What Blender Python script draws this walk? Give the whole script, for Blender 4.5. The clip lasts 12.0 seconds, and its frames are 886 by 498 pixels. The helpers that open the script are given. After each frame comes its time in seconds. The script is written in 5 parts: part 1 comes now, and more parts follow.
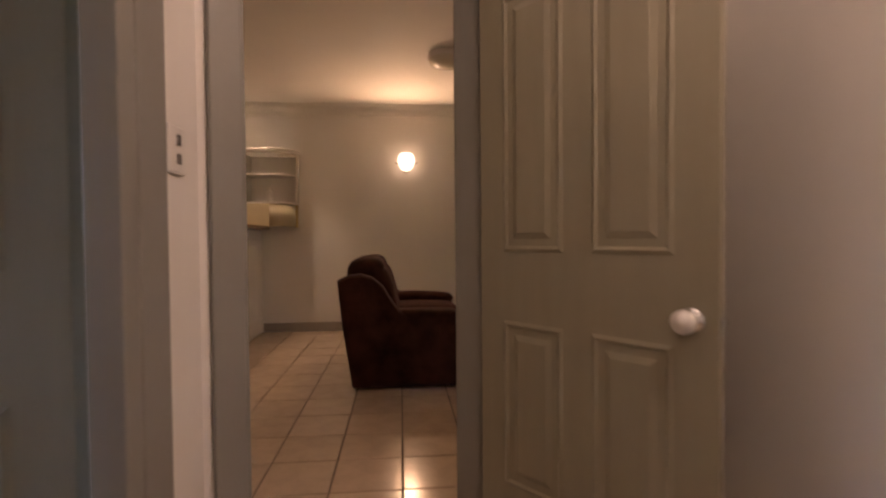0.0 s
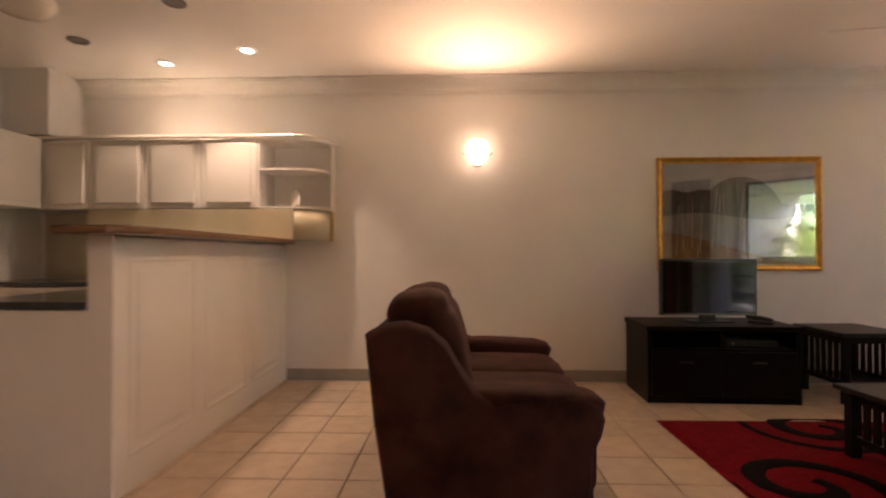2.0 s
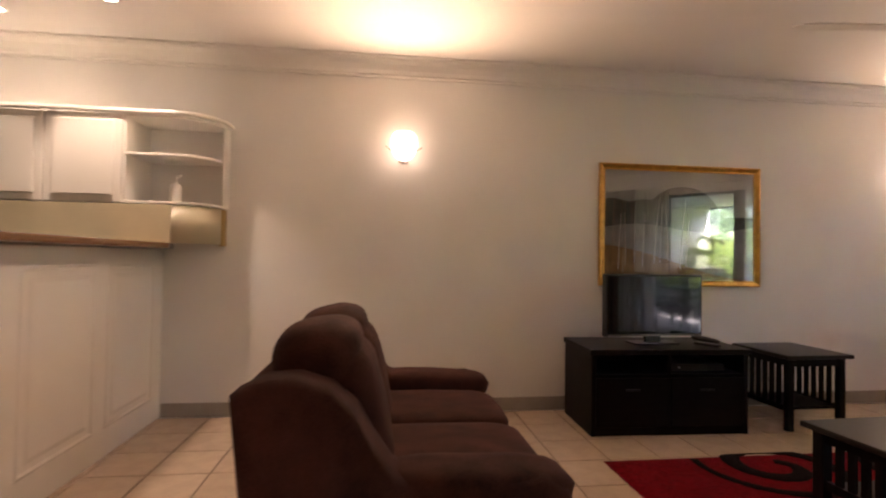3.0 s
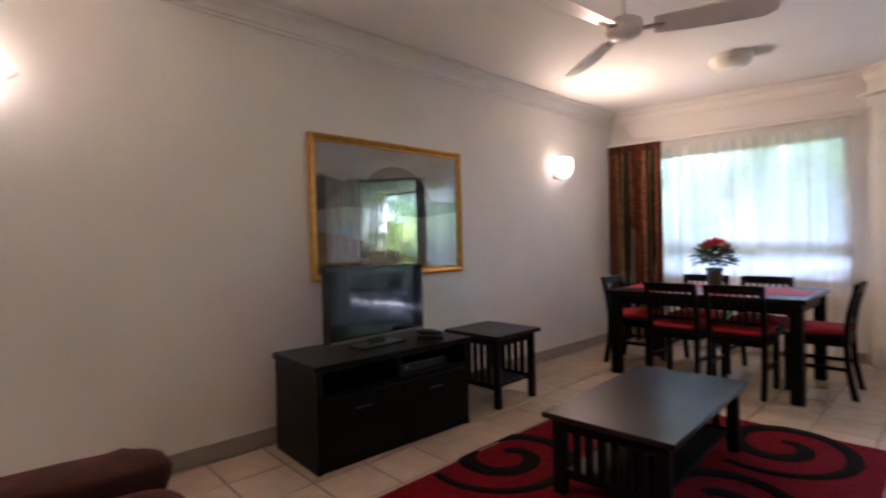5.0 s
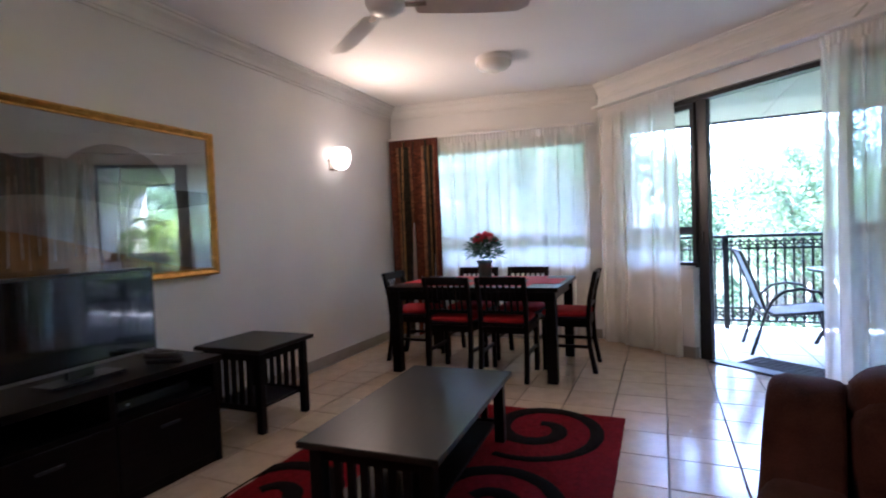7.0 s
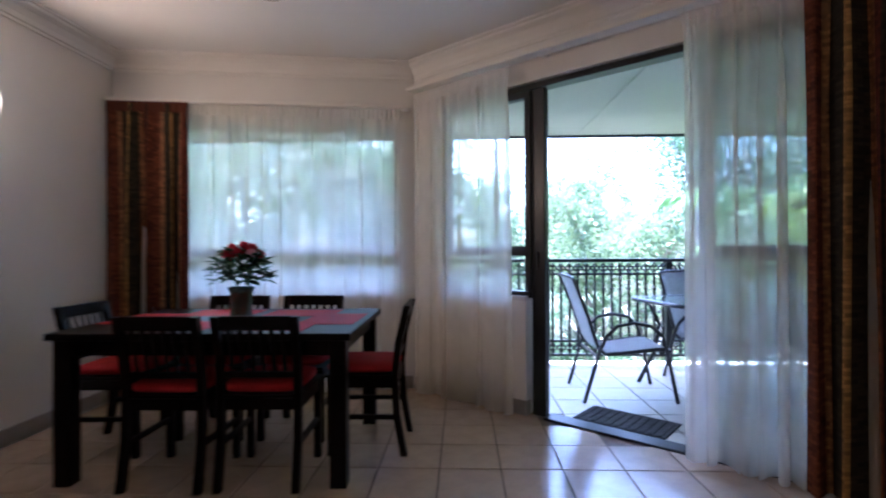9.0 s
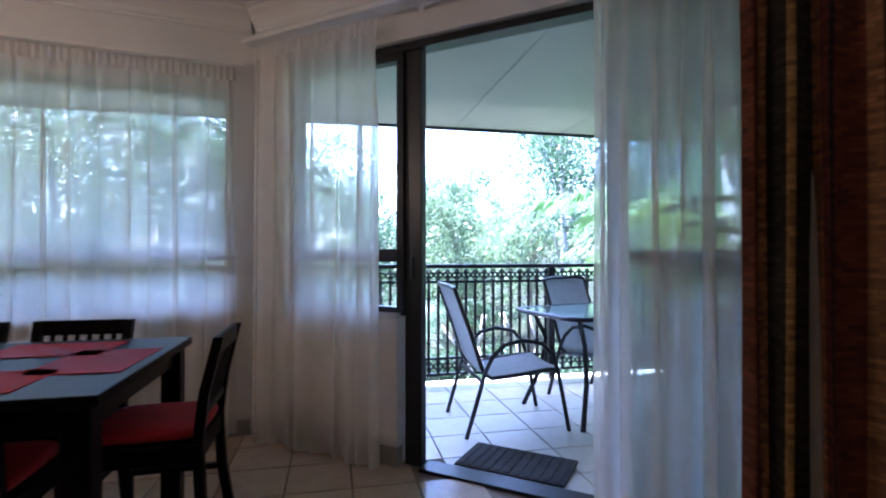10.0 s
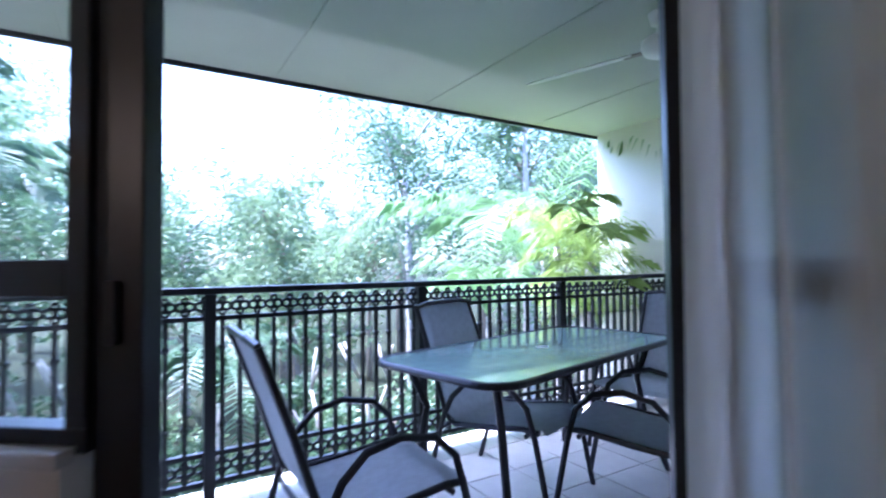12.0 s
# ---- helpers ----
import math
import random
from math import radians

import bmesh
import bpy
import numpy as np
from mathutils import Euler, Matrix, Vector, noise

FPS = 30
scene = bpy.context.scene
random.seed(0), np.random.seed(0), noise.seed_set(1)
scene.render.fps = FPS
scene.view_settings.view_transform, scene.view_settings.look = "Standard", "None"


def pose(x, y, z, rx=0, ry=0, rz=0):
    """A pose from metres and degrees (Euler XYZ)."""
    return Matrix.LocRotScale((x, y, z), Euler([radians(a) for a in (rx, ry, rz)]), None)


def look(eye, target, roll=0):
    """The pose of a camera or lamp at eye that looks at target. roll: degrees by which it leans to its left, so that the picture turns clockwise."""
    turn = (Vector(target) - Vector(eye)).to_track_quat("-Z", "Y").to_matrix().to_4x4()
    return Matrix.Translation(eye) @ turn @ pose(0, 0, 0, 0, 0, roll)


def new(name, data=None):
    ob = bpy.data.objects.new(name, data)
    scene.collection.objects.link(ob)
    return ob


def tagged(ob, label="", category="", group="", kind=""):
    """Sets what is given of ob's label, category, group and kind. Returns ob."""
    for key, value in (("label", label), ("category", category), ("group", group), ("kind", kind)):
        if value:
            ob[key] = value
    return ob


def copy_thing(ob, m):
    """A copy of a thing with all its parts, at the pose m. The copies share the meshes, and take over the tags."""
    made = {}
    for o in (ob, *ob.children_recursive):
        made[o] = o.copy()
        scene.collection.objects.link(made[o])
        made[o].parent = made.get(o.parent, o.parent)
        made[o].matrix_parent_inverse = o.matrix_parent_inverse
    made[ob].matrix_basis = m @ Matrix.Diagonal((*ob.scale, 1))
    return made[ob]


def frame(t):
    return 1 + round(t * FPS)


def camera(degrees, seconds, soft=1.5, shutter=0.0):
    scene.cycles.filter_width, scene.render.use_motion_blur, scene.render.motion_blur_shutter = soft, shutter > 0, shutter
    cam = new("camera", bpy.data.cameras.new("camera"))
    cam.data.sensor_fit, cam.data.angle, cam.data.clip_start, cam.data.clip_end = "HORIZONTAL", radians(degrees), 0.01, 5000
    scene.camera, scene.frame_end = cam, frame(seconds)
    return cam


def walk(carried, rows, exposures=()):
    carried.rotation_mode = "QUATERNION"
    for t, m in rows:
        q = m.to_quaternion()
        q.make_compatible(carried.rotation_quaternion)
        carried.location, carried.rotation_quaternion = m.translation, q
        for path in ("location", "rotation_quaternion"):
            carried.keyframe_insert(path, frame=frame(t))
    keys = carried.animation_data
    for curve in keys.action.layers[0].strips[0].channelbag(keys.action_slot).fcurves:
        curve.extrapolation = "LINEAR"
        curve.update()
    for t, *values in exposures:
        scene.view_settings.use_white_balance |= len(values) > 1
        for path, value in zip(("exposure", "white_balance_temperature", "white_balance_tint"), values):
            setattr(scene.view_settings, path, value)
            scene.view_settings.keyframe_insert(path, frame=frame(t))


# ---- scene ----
cam = camera(83.7, 12.0, 2.0, 0.5)
PATH = [
    (0, (-0.074, 0.53, 1.092), (0.096, 2.522, 1.046), -0.5),
    (0.5, (-0.023, 0.897, 1.088), (-0.083, 2.896, 1.115), 0.7),
    (1, (-0.026, 1.307, 1.081), (-0.314, 3.286, 1.056), 1.9),
    (1.5, (-0.118, 1.723, 1.099), (-0.393, 3.704, 1.099), 0.3),
    (2, (-0.15, 2.142, 1.109), (-0.22, 4.141, 1.131), -0.1),
    (2.5, (-0.158, 2.466, 1.134), (-0.075, 4.464, 1.172), 0.3),
    (4.5, (-0.008, 3.428, 1.191), (1.025, 5.141, 1.193), 0.2),
    (5, (-0.007, 3.563, 1.198), (1.359, 5.023, 1.175), -1.4),
    (5.5, (0.037, 3.571, 1.194), (1.622, 4.791, 1.156), -0.7),
    (6, (0.054, 3.542, 1.206), (1.778, 4.555, 1.156), -0.5),
    (6.5, (0.186, 3.578, 1.193), (1.962, 4.495, 1.128), -1.0),
    (8.5, (1.37, 3.761, 1.175), (3.349, 4.049, 1.171), -2.9),
    (9, (1.803, 3.812, 1.137), (3.802, 3.888, 1.14), -0.3),
    (9.5, (2.183, 3.756, 1.174), (4.168, 3.519, 1.135), -0.6),
    (10, (2.57, 3.698, 1.139), (4.524, 3.273, 1.155), -0.0),
    (10.5, (2.948, 3.599, 1.119), (4.901, 3.168, 1.102), 0.5),
    (11, (3.358, 3.507, 1.142), (5.245, 2.842, 1.128), 0.1),
    (11.5, (3.69, 3.351, 1.146), (5.519, 2.542, 1.165), -0.7),
    (12, (4.089, 3.253, 1.144), (5.796, 2.213, 1.205), -0.6),
]
EXPO = [(0.0, 4.2, 7000, 34), (1.0, 4.65, 7150, 35), (1.5, 4.8, 6800, 33), (2.0, 5.08, 6450, 32), (2.5, 5.18, 6280, 31), (4.5, 5.12, 5300, 27), (6.5, 4.95, 4850, 24), (9.0, 4.12, 4780, 23), (12.0, 3.36, 4650, 26)]
walk(cam, [(r[0], look(*r[1:])) for r in PATH], EXPO)

# ---- world and sun ----
SUN_EL, SUN_AZ = radians(66), radians(38)      # height, and the angle from +x towards +y
world = bpy.data.worlds.new("sky")
scene.world = world
world.use_nodes = True
wn = world.node_tree.nodes
sky = wn.new("ShaderNodeTexSky")
sky.sky_type, sky.sun_disc = "NISHITA", False
sky.sun_elevation, sky.sun_rotation = SUN_EL, radians(90) - SUN_AZ
sky.dust_density = 3.0
wn["Background"].inputs["Strength"].default_value = 0.15
world.node_tree.links.new(sky.outputs[0], wn["Background"].inputs["Color"])
sun = new("sun", bpy.data.lights.new("sun", "SUN"))
sun.data.energy, sun.data.angle, sun.data.color = 4.0, radians(0.6), (1.0, 0.95, 0.86)
to_sun = Vector((math.cos(SUN_EL) * math.cos(SUN_AZ), math.cos(SUN_EL) * math.sin(SUN_AZ), math.sin(SUN_EL)))
sun.matrix_basis = look((20, 15, 30), Vector((20, 15, 30)) - to_sun)

SCONCE_W, DOWN_W, HALL_W = 0.95, 2.2, 1.05

# ---- plan ----
CEIL = 2.66
NY = 6.5                                   # face of the long north wall
P0 = Vector((5.88, 4.20, 0))               # corner between the east wall and the angled wall
U = Vector((-0.63, -0.777, 0)).normalized()
NRM = Vector((-U.y, U.x, 0))
LM = Matrix(((U.x, NRM.x, 0, P0.x), (U.y, NRM.y, 0, P0.y), (0, 0, 1, 0), (0, 0, 0, 1)))
Q0 = Vector((5.52, NY, 0))                 # north-east corner
E1 = (P0 - Q0).normalized()
E_LEN = (P0 - Q0).length
EM = Matrix(((E1.x, -E1.y, 0, Q0.x), (E1.y, E1.x, 0, Q0.y), (0, 0, 1, 0), (0, 0, 0, 1)))
SY = 1.45                                  # south wall of the living room
S_END = (P0.y - SY) / -U.y                 # where the angled wall meets it
BAL_X, BAL_S, EAVE_X = 6.82, -0.81, 7.65
BAL_CEIL = 2.47


# ---- mesh helpers ----
def box(bm, x0, x1, y0, y1, z0, z1, bev=0.0, m=None):
    vs = [bm.verts.new((x, y, z)) for z in (z0, z1) for y in (y0, y1) for x in (x0, x1)]
    fs = [bm.faces.new([vs[i] for i in q]) for q in ((0, 2, 3, 1), (4, 5, 7, 6), (0, 1, 5, 4), (2, 6, 7, 3), (0, 4, 6, 2), (1, 3, 7, 5))]
    out = set(vs)
    if bev:
        r = bmesh.ops.bevel(bm, geom=list({e for f in fs for e in f.edges}), offset=bev, segments=2, affect="EDGES", profile=0.5)
        out = set(r["verts"])
    if m is not None:
        bmesh.ops.transform(bm, matrix=m, verts=list(out))
    return out


def tube(bm, pts, r, seg=8, flat=1.0, r_end=None):
    """A rod along the points; flat squeezes it across."""
    pts = [Vector(p) for p in pts]
    rings, n = [], len(pts)
    ref = None
    for i, p in enumerate(pts):
        d = (pts[min(i + 1, n - 1)] - pts[max(i - 1, 0)]).normalized()
        if ref is None or abs(ref.dot(d)) > 0.95:
            ref = Vector((0, 0, 1)) if abs(d.z) < 0.9 else Vector((1, 0, 0))
        a = d.cross(ref).normalized()
        b = a.cross(d).normalized()
        ref = b
        rr = r if r_end is None else r + (r_end - r) * i / (n - 1)
        rings.append([bm.verts.new(p + a * rr * math.cos(k * math.tau / seg) + b * rr * flat * math.sin(k * math.tau / seg)) for k in range(seg)])
    for i in range(n - 1):
        for k in range(seg):
            bm.faces.new((rings[i][k], rings[i][(k + 1) % seg], rings[i + 1][(k + 1) % seg], rings[i + 1][k]))
    bm.faces.new(rings[0][::-1])
    bm.faces.new(rings[-1])


def lathe(bm, profile, seg=24, c=(0, 0, 0), arc=math.tau, start=0.0):
    full = abs(arc - math.tau) < 1e-6
    cols = seg if full else seg + 1
    rings = [[bm.verts.new((c[0] + r * math.cos(start + k * arc / seg), c[1] + r * math.sin(start + k * arc / seg), c[2] + z)) for k in range(cols)] for r, z in profile]
    for a, b in zip(rings, rings[1:]):
        for k in range(seg):
            bm.faces.new((a[k], a[(k + 1) % cols], b[(k + 1) % cols], b[k]))


def rounded_slab(bm, pts, z0, z1, bev=0.006):
    """A slab over an outline given as (x, y) corners, anticlockwise."""
    lo = [bm.verts.new((x, y, z0)) for x, y in pts]
    hi = [bm.verts.new((x, y, z1)) for x, y in pts]
    n = len(pts)
    f = [bm.faces.new(lo[::-1]), bm.faces.new(hi)]
    for i in range(n):
        f.append(bm.faces.new((lo[i], lo[(i + 1) % n], hi[(i + 1) % n], hi[i])))
    if bev:
        bmesh.ops.bevel(bm, geom=list(f[0].edges) + list(f[1].edges), offset=bev, segments=2, affect="EDGES", profile=0.5)


def mesh_of(bm, name, material, smooth=False):
    bmesh.ops.recalc_face_normals(bm, faces=bm.faces)
    me = bpy.data.meshes.new(name)
    bm.to_mesh(me)
    bm.free()
    if material:
        me.materials.append(material)
    if smooth:
        for p in me.polygons:
            p.use_smooth = True
    return me


def part(name, bm, material, parent=None, label="", smooth=False):
    ob = new(name, mesh_of(bm, name, material, smooth))
    ob.parent = parent
    if label:
        ob["label"] = label
    return ob


def thing(name, label, category, m=None, group=""):
    ob = new(name)
    if m is not None:
        ob.matrix_basis = m
    return tagged(ob, label, category, group)


def setting(name, bm, material, label="", smooth=False, m=None):
    ob = part(name, bm, material, None, "", smooth)
    if m is not None:
        ob.matrix_basis = m
    return tagged(ob, label, "", "", "structure")


def B(*a, **k):
    bm = bmesh.new()
    box(bm, *a, **k)
    return bm


def T(*a, **k):
    bm = bmesh.new()
    tube(bm, *a, **k)
    return bm


# ---- materials ----
def mk(name, c, rough=0.5, metal=0.0, var=0.1, scale=6.0, bump=0.0, bscale=80.0, coat=0.0, sheen=0.0, island=0.0, stretch=None, c2=None):
    m = bpy.data.materials.new(name)
    m.use_nodes = True
    t = m.node_tree
    p = t.nodes["Principled BSDF"]
    L = t.links.new
    co = t.nodes.new("ShaderNodeTexCoord")
    src = co.outputs["Object"]
    if stretch:
        mp = t.nodes.new("ShaderNodeMapping")
        mp.inputs["Scale"].default_value = stretch
        L(src, mp.inputs[0])
        src = mp.outputs[0]
    n1 = t.nodes.new("ShaderNodeTexNoise")
    n1.inputs["Scale"].default_value, n1.inputs["Detail"].default_value = scale, 5.0
    n2 = t.nodes.new("ShaderNodeTexNoise")
    n2.inputs["Scale"].default_value, n2.inputs["Detail"].default_value = bscale, 3.0
    L(src, n1.inputs["Vector"]), L(src, n2.inputs["Vector"])
    add = t.nodes.new("ShaderNodeMath")
    add.operation = "MULTIPLY_ADD"
    add.inputs[1].default_value = 0.3
    L(n2.outputs["Fac"], add.inputs[0]), L(n1.outputs["Fac"], add.inputs[2])
    fac = add.outputs[0]
    if island:
        oi = t.nodes.new("ShaderNodeObjectInfo")
        ad = t.nodes.new("ShaderNodeMath")
        ad.operation = "MULTIPLY_ADD"
        ad.inputs[1].default_value = island
        L(oi.outputs["Random"], ad.inputs[0]), L(fac, ad.inputs[2])
        fac = ad.outputs[0]
    ramp = t.nodes.new("ShaderNodeMapRange")
    ramp.inputs["From Min"].default_value, ramp.inputs["From Max"].default_value = 0.35, 0.95 + island
    L(fac, ramp.inputs["Value"])
    mix = t.nodes.new("ShaderNodeMix")
    mix.data_type = "RGBA"
    a = c2 or tuple(x * (1 - var) for x in c)
    b = c if c2 else tuple(min(1, x * (1 + var)) for x in c)
    mix.inputs["A"].default_value, mix.inputs["B"].default_value = (*a, 1), (*b, 1)
    L(ramp.outputs[0], mix.inputs["Factor"])
    L(mix.outputs["Result"], p.inputs["Base Color"])
    p.inputs["Roughness"].default_value, p.inputs["Metallic"].default_value = rough, metal
    p.inputs["Coat Weight"].default_value = coat
    if sheen:
        p.inputs["Sheen Weight"].default_value, p.inputs["Sheen Roughness"].default_value = sheen, 0.4
        p.inputs["Sheen Tint"].default_value = (*[min(1, 3 * x + 0.1) for x in c], 1)
    if bump:
        bn = t.nodes.new("ShaderNodeBump")
        bn.inputs["Strength"].default_value, bn.inputs["Distance"].default_value = bump, 0.004
        L(n2.outputs["Fac"], bn.inputs["Height"])
        L(bn.outputs[0], p.inputs["Normal"])
    return m


def glow(name, c, strength):
    m = bpy.data.materials.new(name)
    m.use_nodes = True
    p = m.node_tree.nodes["Principled BSDF"]
    p.inputs["Base Color"].default_value = (0.9, 0.86, 0.78, 1)
    p.inputs["Emission Color"].default_value = (*c, 1)
    p.inputs["Emission Strength"].default_value = strength
    return m


def pane(name, tint=(0.96, 0.98, 0.97), rough=0.0, gloss=1.0):
    """Thin clear glass: straight through, with mirror gloss by the angle."""
    m = bpy.data.materials.new(name)
    m.use_nodes = True
    t = m.node_tree
    t.nodes.clear()
    out = t.nodes.new("ShaderNodeOutputMaterial")
    tr, gl, mx, fr = (t.nodes.new("ShaderNode" + k) for k in ("BsdfTransparent", "BsdfGlossy", "MixShader", "LayerWeight"))
    tr.inputs[0].default_value = (*tint, 1)
    gl.inputs["Roughness"].default_value = rough
    fr.inputs["Blend"].default_value = 0.5
    pw = t.nodes.new("ShaderNodeMath")
    pw.operation = "POWER"
    pw.inputs[1].default_value = 5.0
    ml = t.nodes.new("ShaderNodeMath")
    ml.operation = "MULTIPLY_ADD"
    ml.inputs[1].default_value, ml.inputs[2].default_value = 0.8, 0.04 * gloss
    t.links.new(fr.outputs["Facing"], pw.inputs[0])
    t.links.new(pw.outputs[0], ml.inputs[0])
    t.links.new(ml.outputs[0], mx.inputs[0])
    t.links.new(tr.outputs[0], mx.inputs[1]), t.links.new(gl.outputs[0], mx.inputs[2])
    t.links.new(mx.outputs[0], out.inputs[0])
    return m


def sheer_mat(name, c, clear):
    m = bpy.data.materials.new(name)
    m.use_nodes = True
    t = m.node_tree
    t.nodes.clear()
    out = t.nodes.new("ShaderNodeOutputMaterial")
    tr, tl, df, m1, m2 = (t.nodes.new("ShaderNode" + k) for k in ("BsdfTransparent", "BsdfTranslucent", "BsdfDiffuse", "MixShader", "MixShader"))
    tl.inputs[0].default_value = (*c, 1)
    df.inputs[0].default_value = (*c, 1)
    m1.inputs[0].default_value = 0.62
    t.links.new(df.outputs[0], m1.inputs[1]), t.links.new(tl.outputs[0], m1.inputs[2])
    co, nz, mr = t.nodes.new("ShaderNodeTexCoord"), t.nodes.new("ShaderNodeTexNoise"), t.nodes.new("ShaderNodeMapRange")
    nz.inputs["Scale"].default_value = 9.0
    mr.inputs["To Min"].default_value, mr.inputs["To Max"].default_value = clear - 0.06, clear + 0.06
    t.links.new(co.outputs["Object"], nz.inputs["Vector"]), t.links.new(nz.outputs["Fac"], mr.inputs["Value"])
    t.links.new(mr.outputs[0], m2.inputs[0])
    t.links.new(m1.outputs[0], m2.inputs[1]), t.links.new(tr.outputs[0], m2.inputs[2])
    t.links.new(m2.outputs[0], out.inputs[0])
    return m


WALL = mk("wall_paint", (0.79, 0.77, 0.73), 0.6, var=0.04, scale=2.5, bump=0.08, bscale=140)
CEILING = mk("ceiling_paint", (0.85, 0.84, 0.81), 0.75, var=0.03, scale=2.0, bump=0.05, bscale=120)
CORNICE = mk("cornice_paint", (0.82, 0.80, 0.75), 0.55, var=0.03)
TRIM = mk("trim_paint", (0.66, 0.65, 0.62), 0.4, var=0.05, scale=4, bump=0.05)
FRAMEP = mk("door_frame_paint", (0.25, 0.245, 0.225), 0.42, var=0.06, scale=4, bump=0.05)
DOORP = mk("door_paint", (0.30, 0.275, 0.20), 0.42, var=0.06, scale=3, bump=0.1, bscale=60, stretch=(6, 6, 0.6))
SKIRT = mk("skirting_tile", (0.36, 0.33, 0.29), 0.35, var=0.15, scale=7, bump=0.05)
TILE = mk("floor_tile", (0.60, 0.475, 0.36), 0.17, var=0.18, scale=9, bump=0.06, bscale=45, island=0.25)
GROUT = mk("grout", (0.24, 0.19, 0.15), 0.85, var=0.2, scale=30, bump=0.3)
BTILE = mk("balcony_tile", (0.66, 0.63, 0.58), 0.4, var=0.1, scale=10, bump=0.06, bscale=45, island=0.2)
JOINERY = mk("white_joinery", (0.80, 0.77, 0.71), 0.35, var=0.03, scale=3)
BENCH = mk("dark_bench", (0.035, 0.04, 0.045), 0.2, var=0.4, scale=60, coat=0.4)
TIMBER = mk("bar_timber", (0.17, 0.085, 0.035), 0.25, var=0.35, scale=5, bump=0.1, stretch=(14, 1.2, 14), coat=0.3)
SPLASH = mk("splash_panel", (0.56, 0.50, 0.34), 0.4, var=0.08, scale=6)
EDGE = mk("timber_edge", (0.52, 0.36, 0.12), 0.4, var=0.2, scale=12)
SUEDE = mk("brown_suede", (0.046, 0.0155, 0.0105), 0.9, var=0.7, scale=8, bump=0.6, bscale=140, sheen=0.16)
BLACKWOOD = mk("black_wood", (0.007, 0.0055, 0.0055), 0.34, var=0.35, scale=5, bump=0.06, bscale=70, stretch=(1, 10, 10), coat=0.06)
DARKWOOD = mk("dark_table_wood", (0.013, 0.0105, 0.009), 0.36, var=0.35, scale=5, bump=0.05, bscale=70, stretch=(1.5, 12, 12), coat=0.05)
BLACKPL = mk("black_plastic", (0.012, 0.012, 0.014), 0.3, var=0.1)
SCREEN = mk("tv_screen", (0.006, 0.007, 0.009), 0.08, var=0.05, coat=0.6)
SILVER = mk("silver_trim", (0.5, 0.5, 0.52), 0.3, metal=1.0, var=0.05)
CHROME = mk("chrome", (0.75, 0.75, 0.75), 0.12, metal=1.0, var=0.04)
REDCLOTH = mk("red_cushion", (0.48, 0.016, 0.018), 0.8, var=0.2, scale=10, bump=0.2, bscale=200, sheen=0.2)
REDMAT = mk("red_placemat", (0.40, 0.015, 0.02), 0.7, var=0.2, scale=30, bump=0.3, bscale=260)
RUGRED = mk("rug_red", (0.155, 0.003, 0.007), 0.95, var=0.45, scale=40, bump=1.0, bscale=260, sheen=0.08)
RUGBLACK = mk("rug_black", (0.007, 0.005, 0.005), 0.95, var=0.4, scale=40, bump=1.0, bscale=260)
GOLD = mk("gilt_frame", (0.62, 0.36, 0.08), 0.32, metal=0.85, var=0.3, scale=25, bump=0.3, bscale=90)
ALU = mk("black_aluminium", (0.012, 0.013, 0.016), 0.35, var=0.15, scale=5)
IRON = mk("black_iron", (0.014, 0.015, 0.016), 0.4, var=0.3, scale=20, bump=0.1)
METALGREY = mk("chair_metal", (0.035, 0.035, 0.04), 0.35, metal=0.5, var=0.2, scale=12)
# The sky's reflection is put into the pale blue-grey of the sling.
SLING = mk("sling_fabric", (0.50, 0.53, 0.56), 0.75, var=0.12, scale=30, bump=0.5, bscale=320)
TGLASS = mk("table_glass", (0.27, 0.40, 0.36), 0.2, var=0.12, scale=18, bump=0.15, bscale=60, coat=0.6)
MATM = mk("door_mat", (0.045, 0.045, 0.05), 0.95, var=0.4, scale=30, bump=1.0, bscale=150)
RENDER = mk("balcony_render", (0.72, 0.69, 0.62), 0.8, var=0.05, scale=2, bump=0.25, bscale=90)
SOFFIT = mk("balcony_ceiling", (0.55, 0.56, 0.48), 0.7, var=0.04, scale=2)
FANW = mk("fan_white", (0.80, 0.77, 0.73), 0.35, var=0.05)
OPAL = mk("opal_glass", (0.78, 0.75, 0.66), 0.25, var=0.05, coat=0.3)
BRASS = mk("fitting_metal", (0.35, 0.31, 0.26), 0.4, metal=0.8, var=0.1)
PLASTIC = mk("white_plastic", (0.75, 0.73, 0.69), 0.35, var=0.03)
GREYPL = mk("grey_plastic", (0.16, 0.15, 0.14), 0.4, var=0.1)
VASE = mk("vase_glass", (0.06, 0.10, 0.09), 0.1, var=0.2, coat=0.5)
LEAF = mk("bouquet_leaf", (0.03, 0.085, 0.028), 0.5, var=0.35, scale=14)
ROSE = mk("rose_petal", (0.62, 0.03, 0.05), 0.6, var=0.3, scale=20)
ROSEPINK = mk("pink_petal", (0.75, 0.28, 0.30), 0.6, var=0.25, scale=20)
BARK = mk("bark", (0.20, 0.16, 0.12), 0.9, var=0.4, scale=9, bump=0.8, bscale=40)
PALEBARK = mk("pale_bark", (0.36, 0.33, 0.29), 0.8, var=0.3, scale=9, bump=0.5, bscale=40)


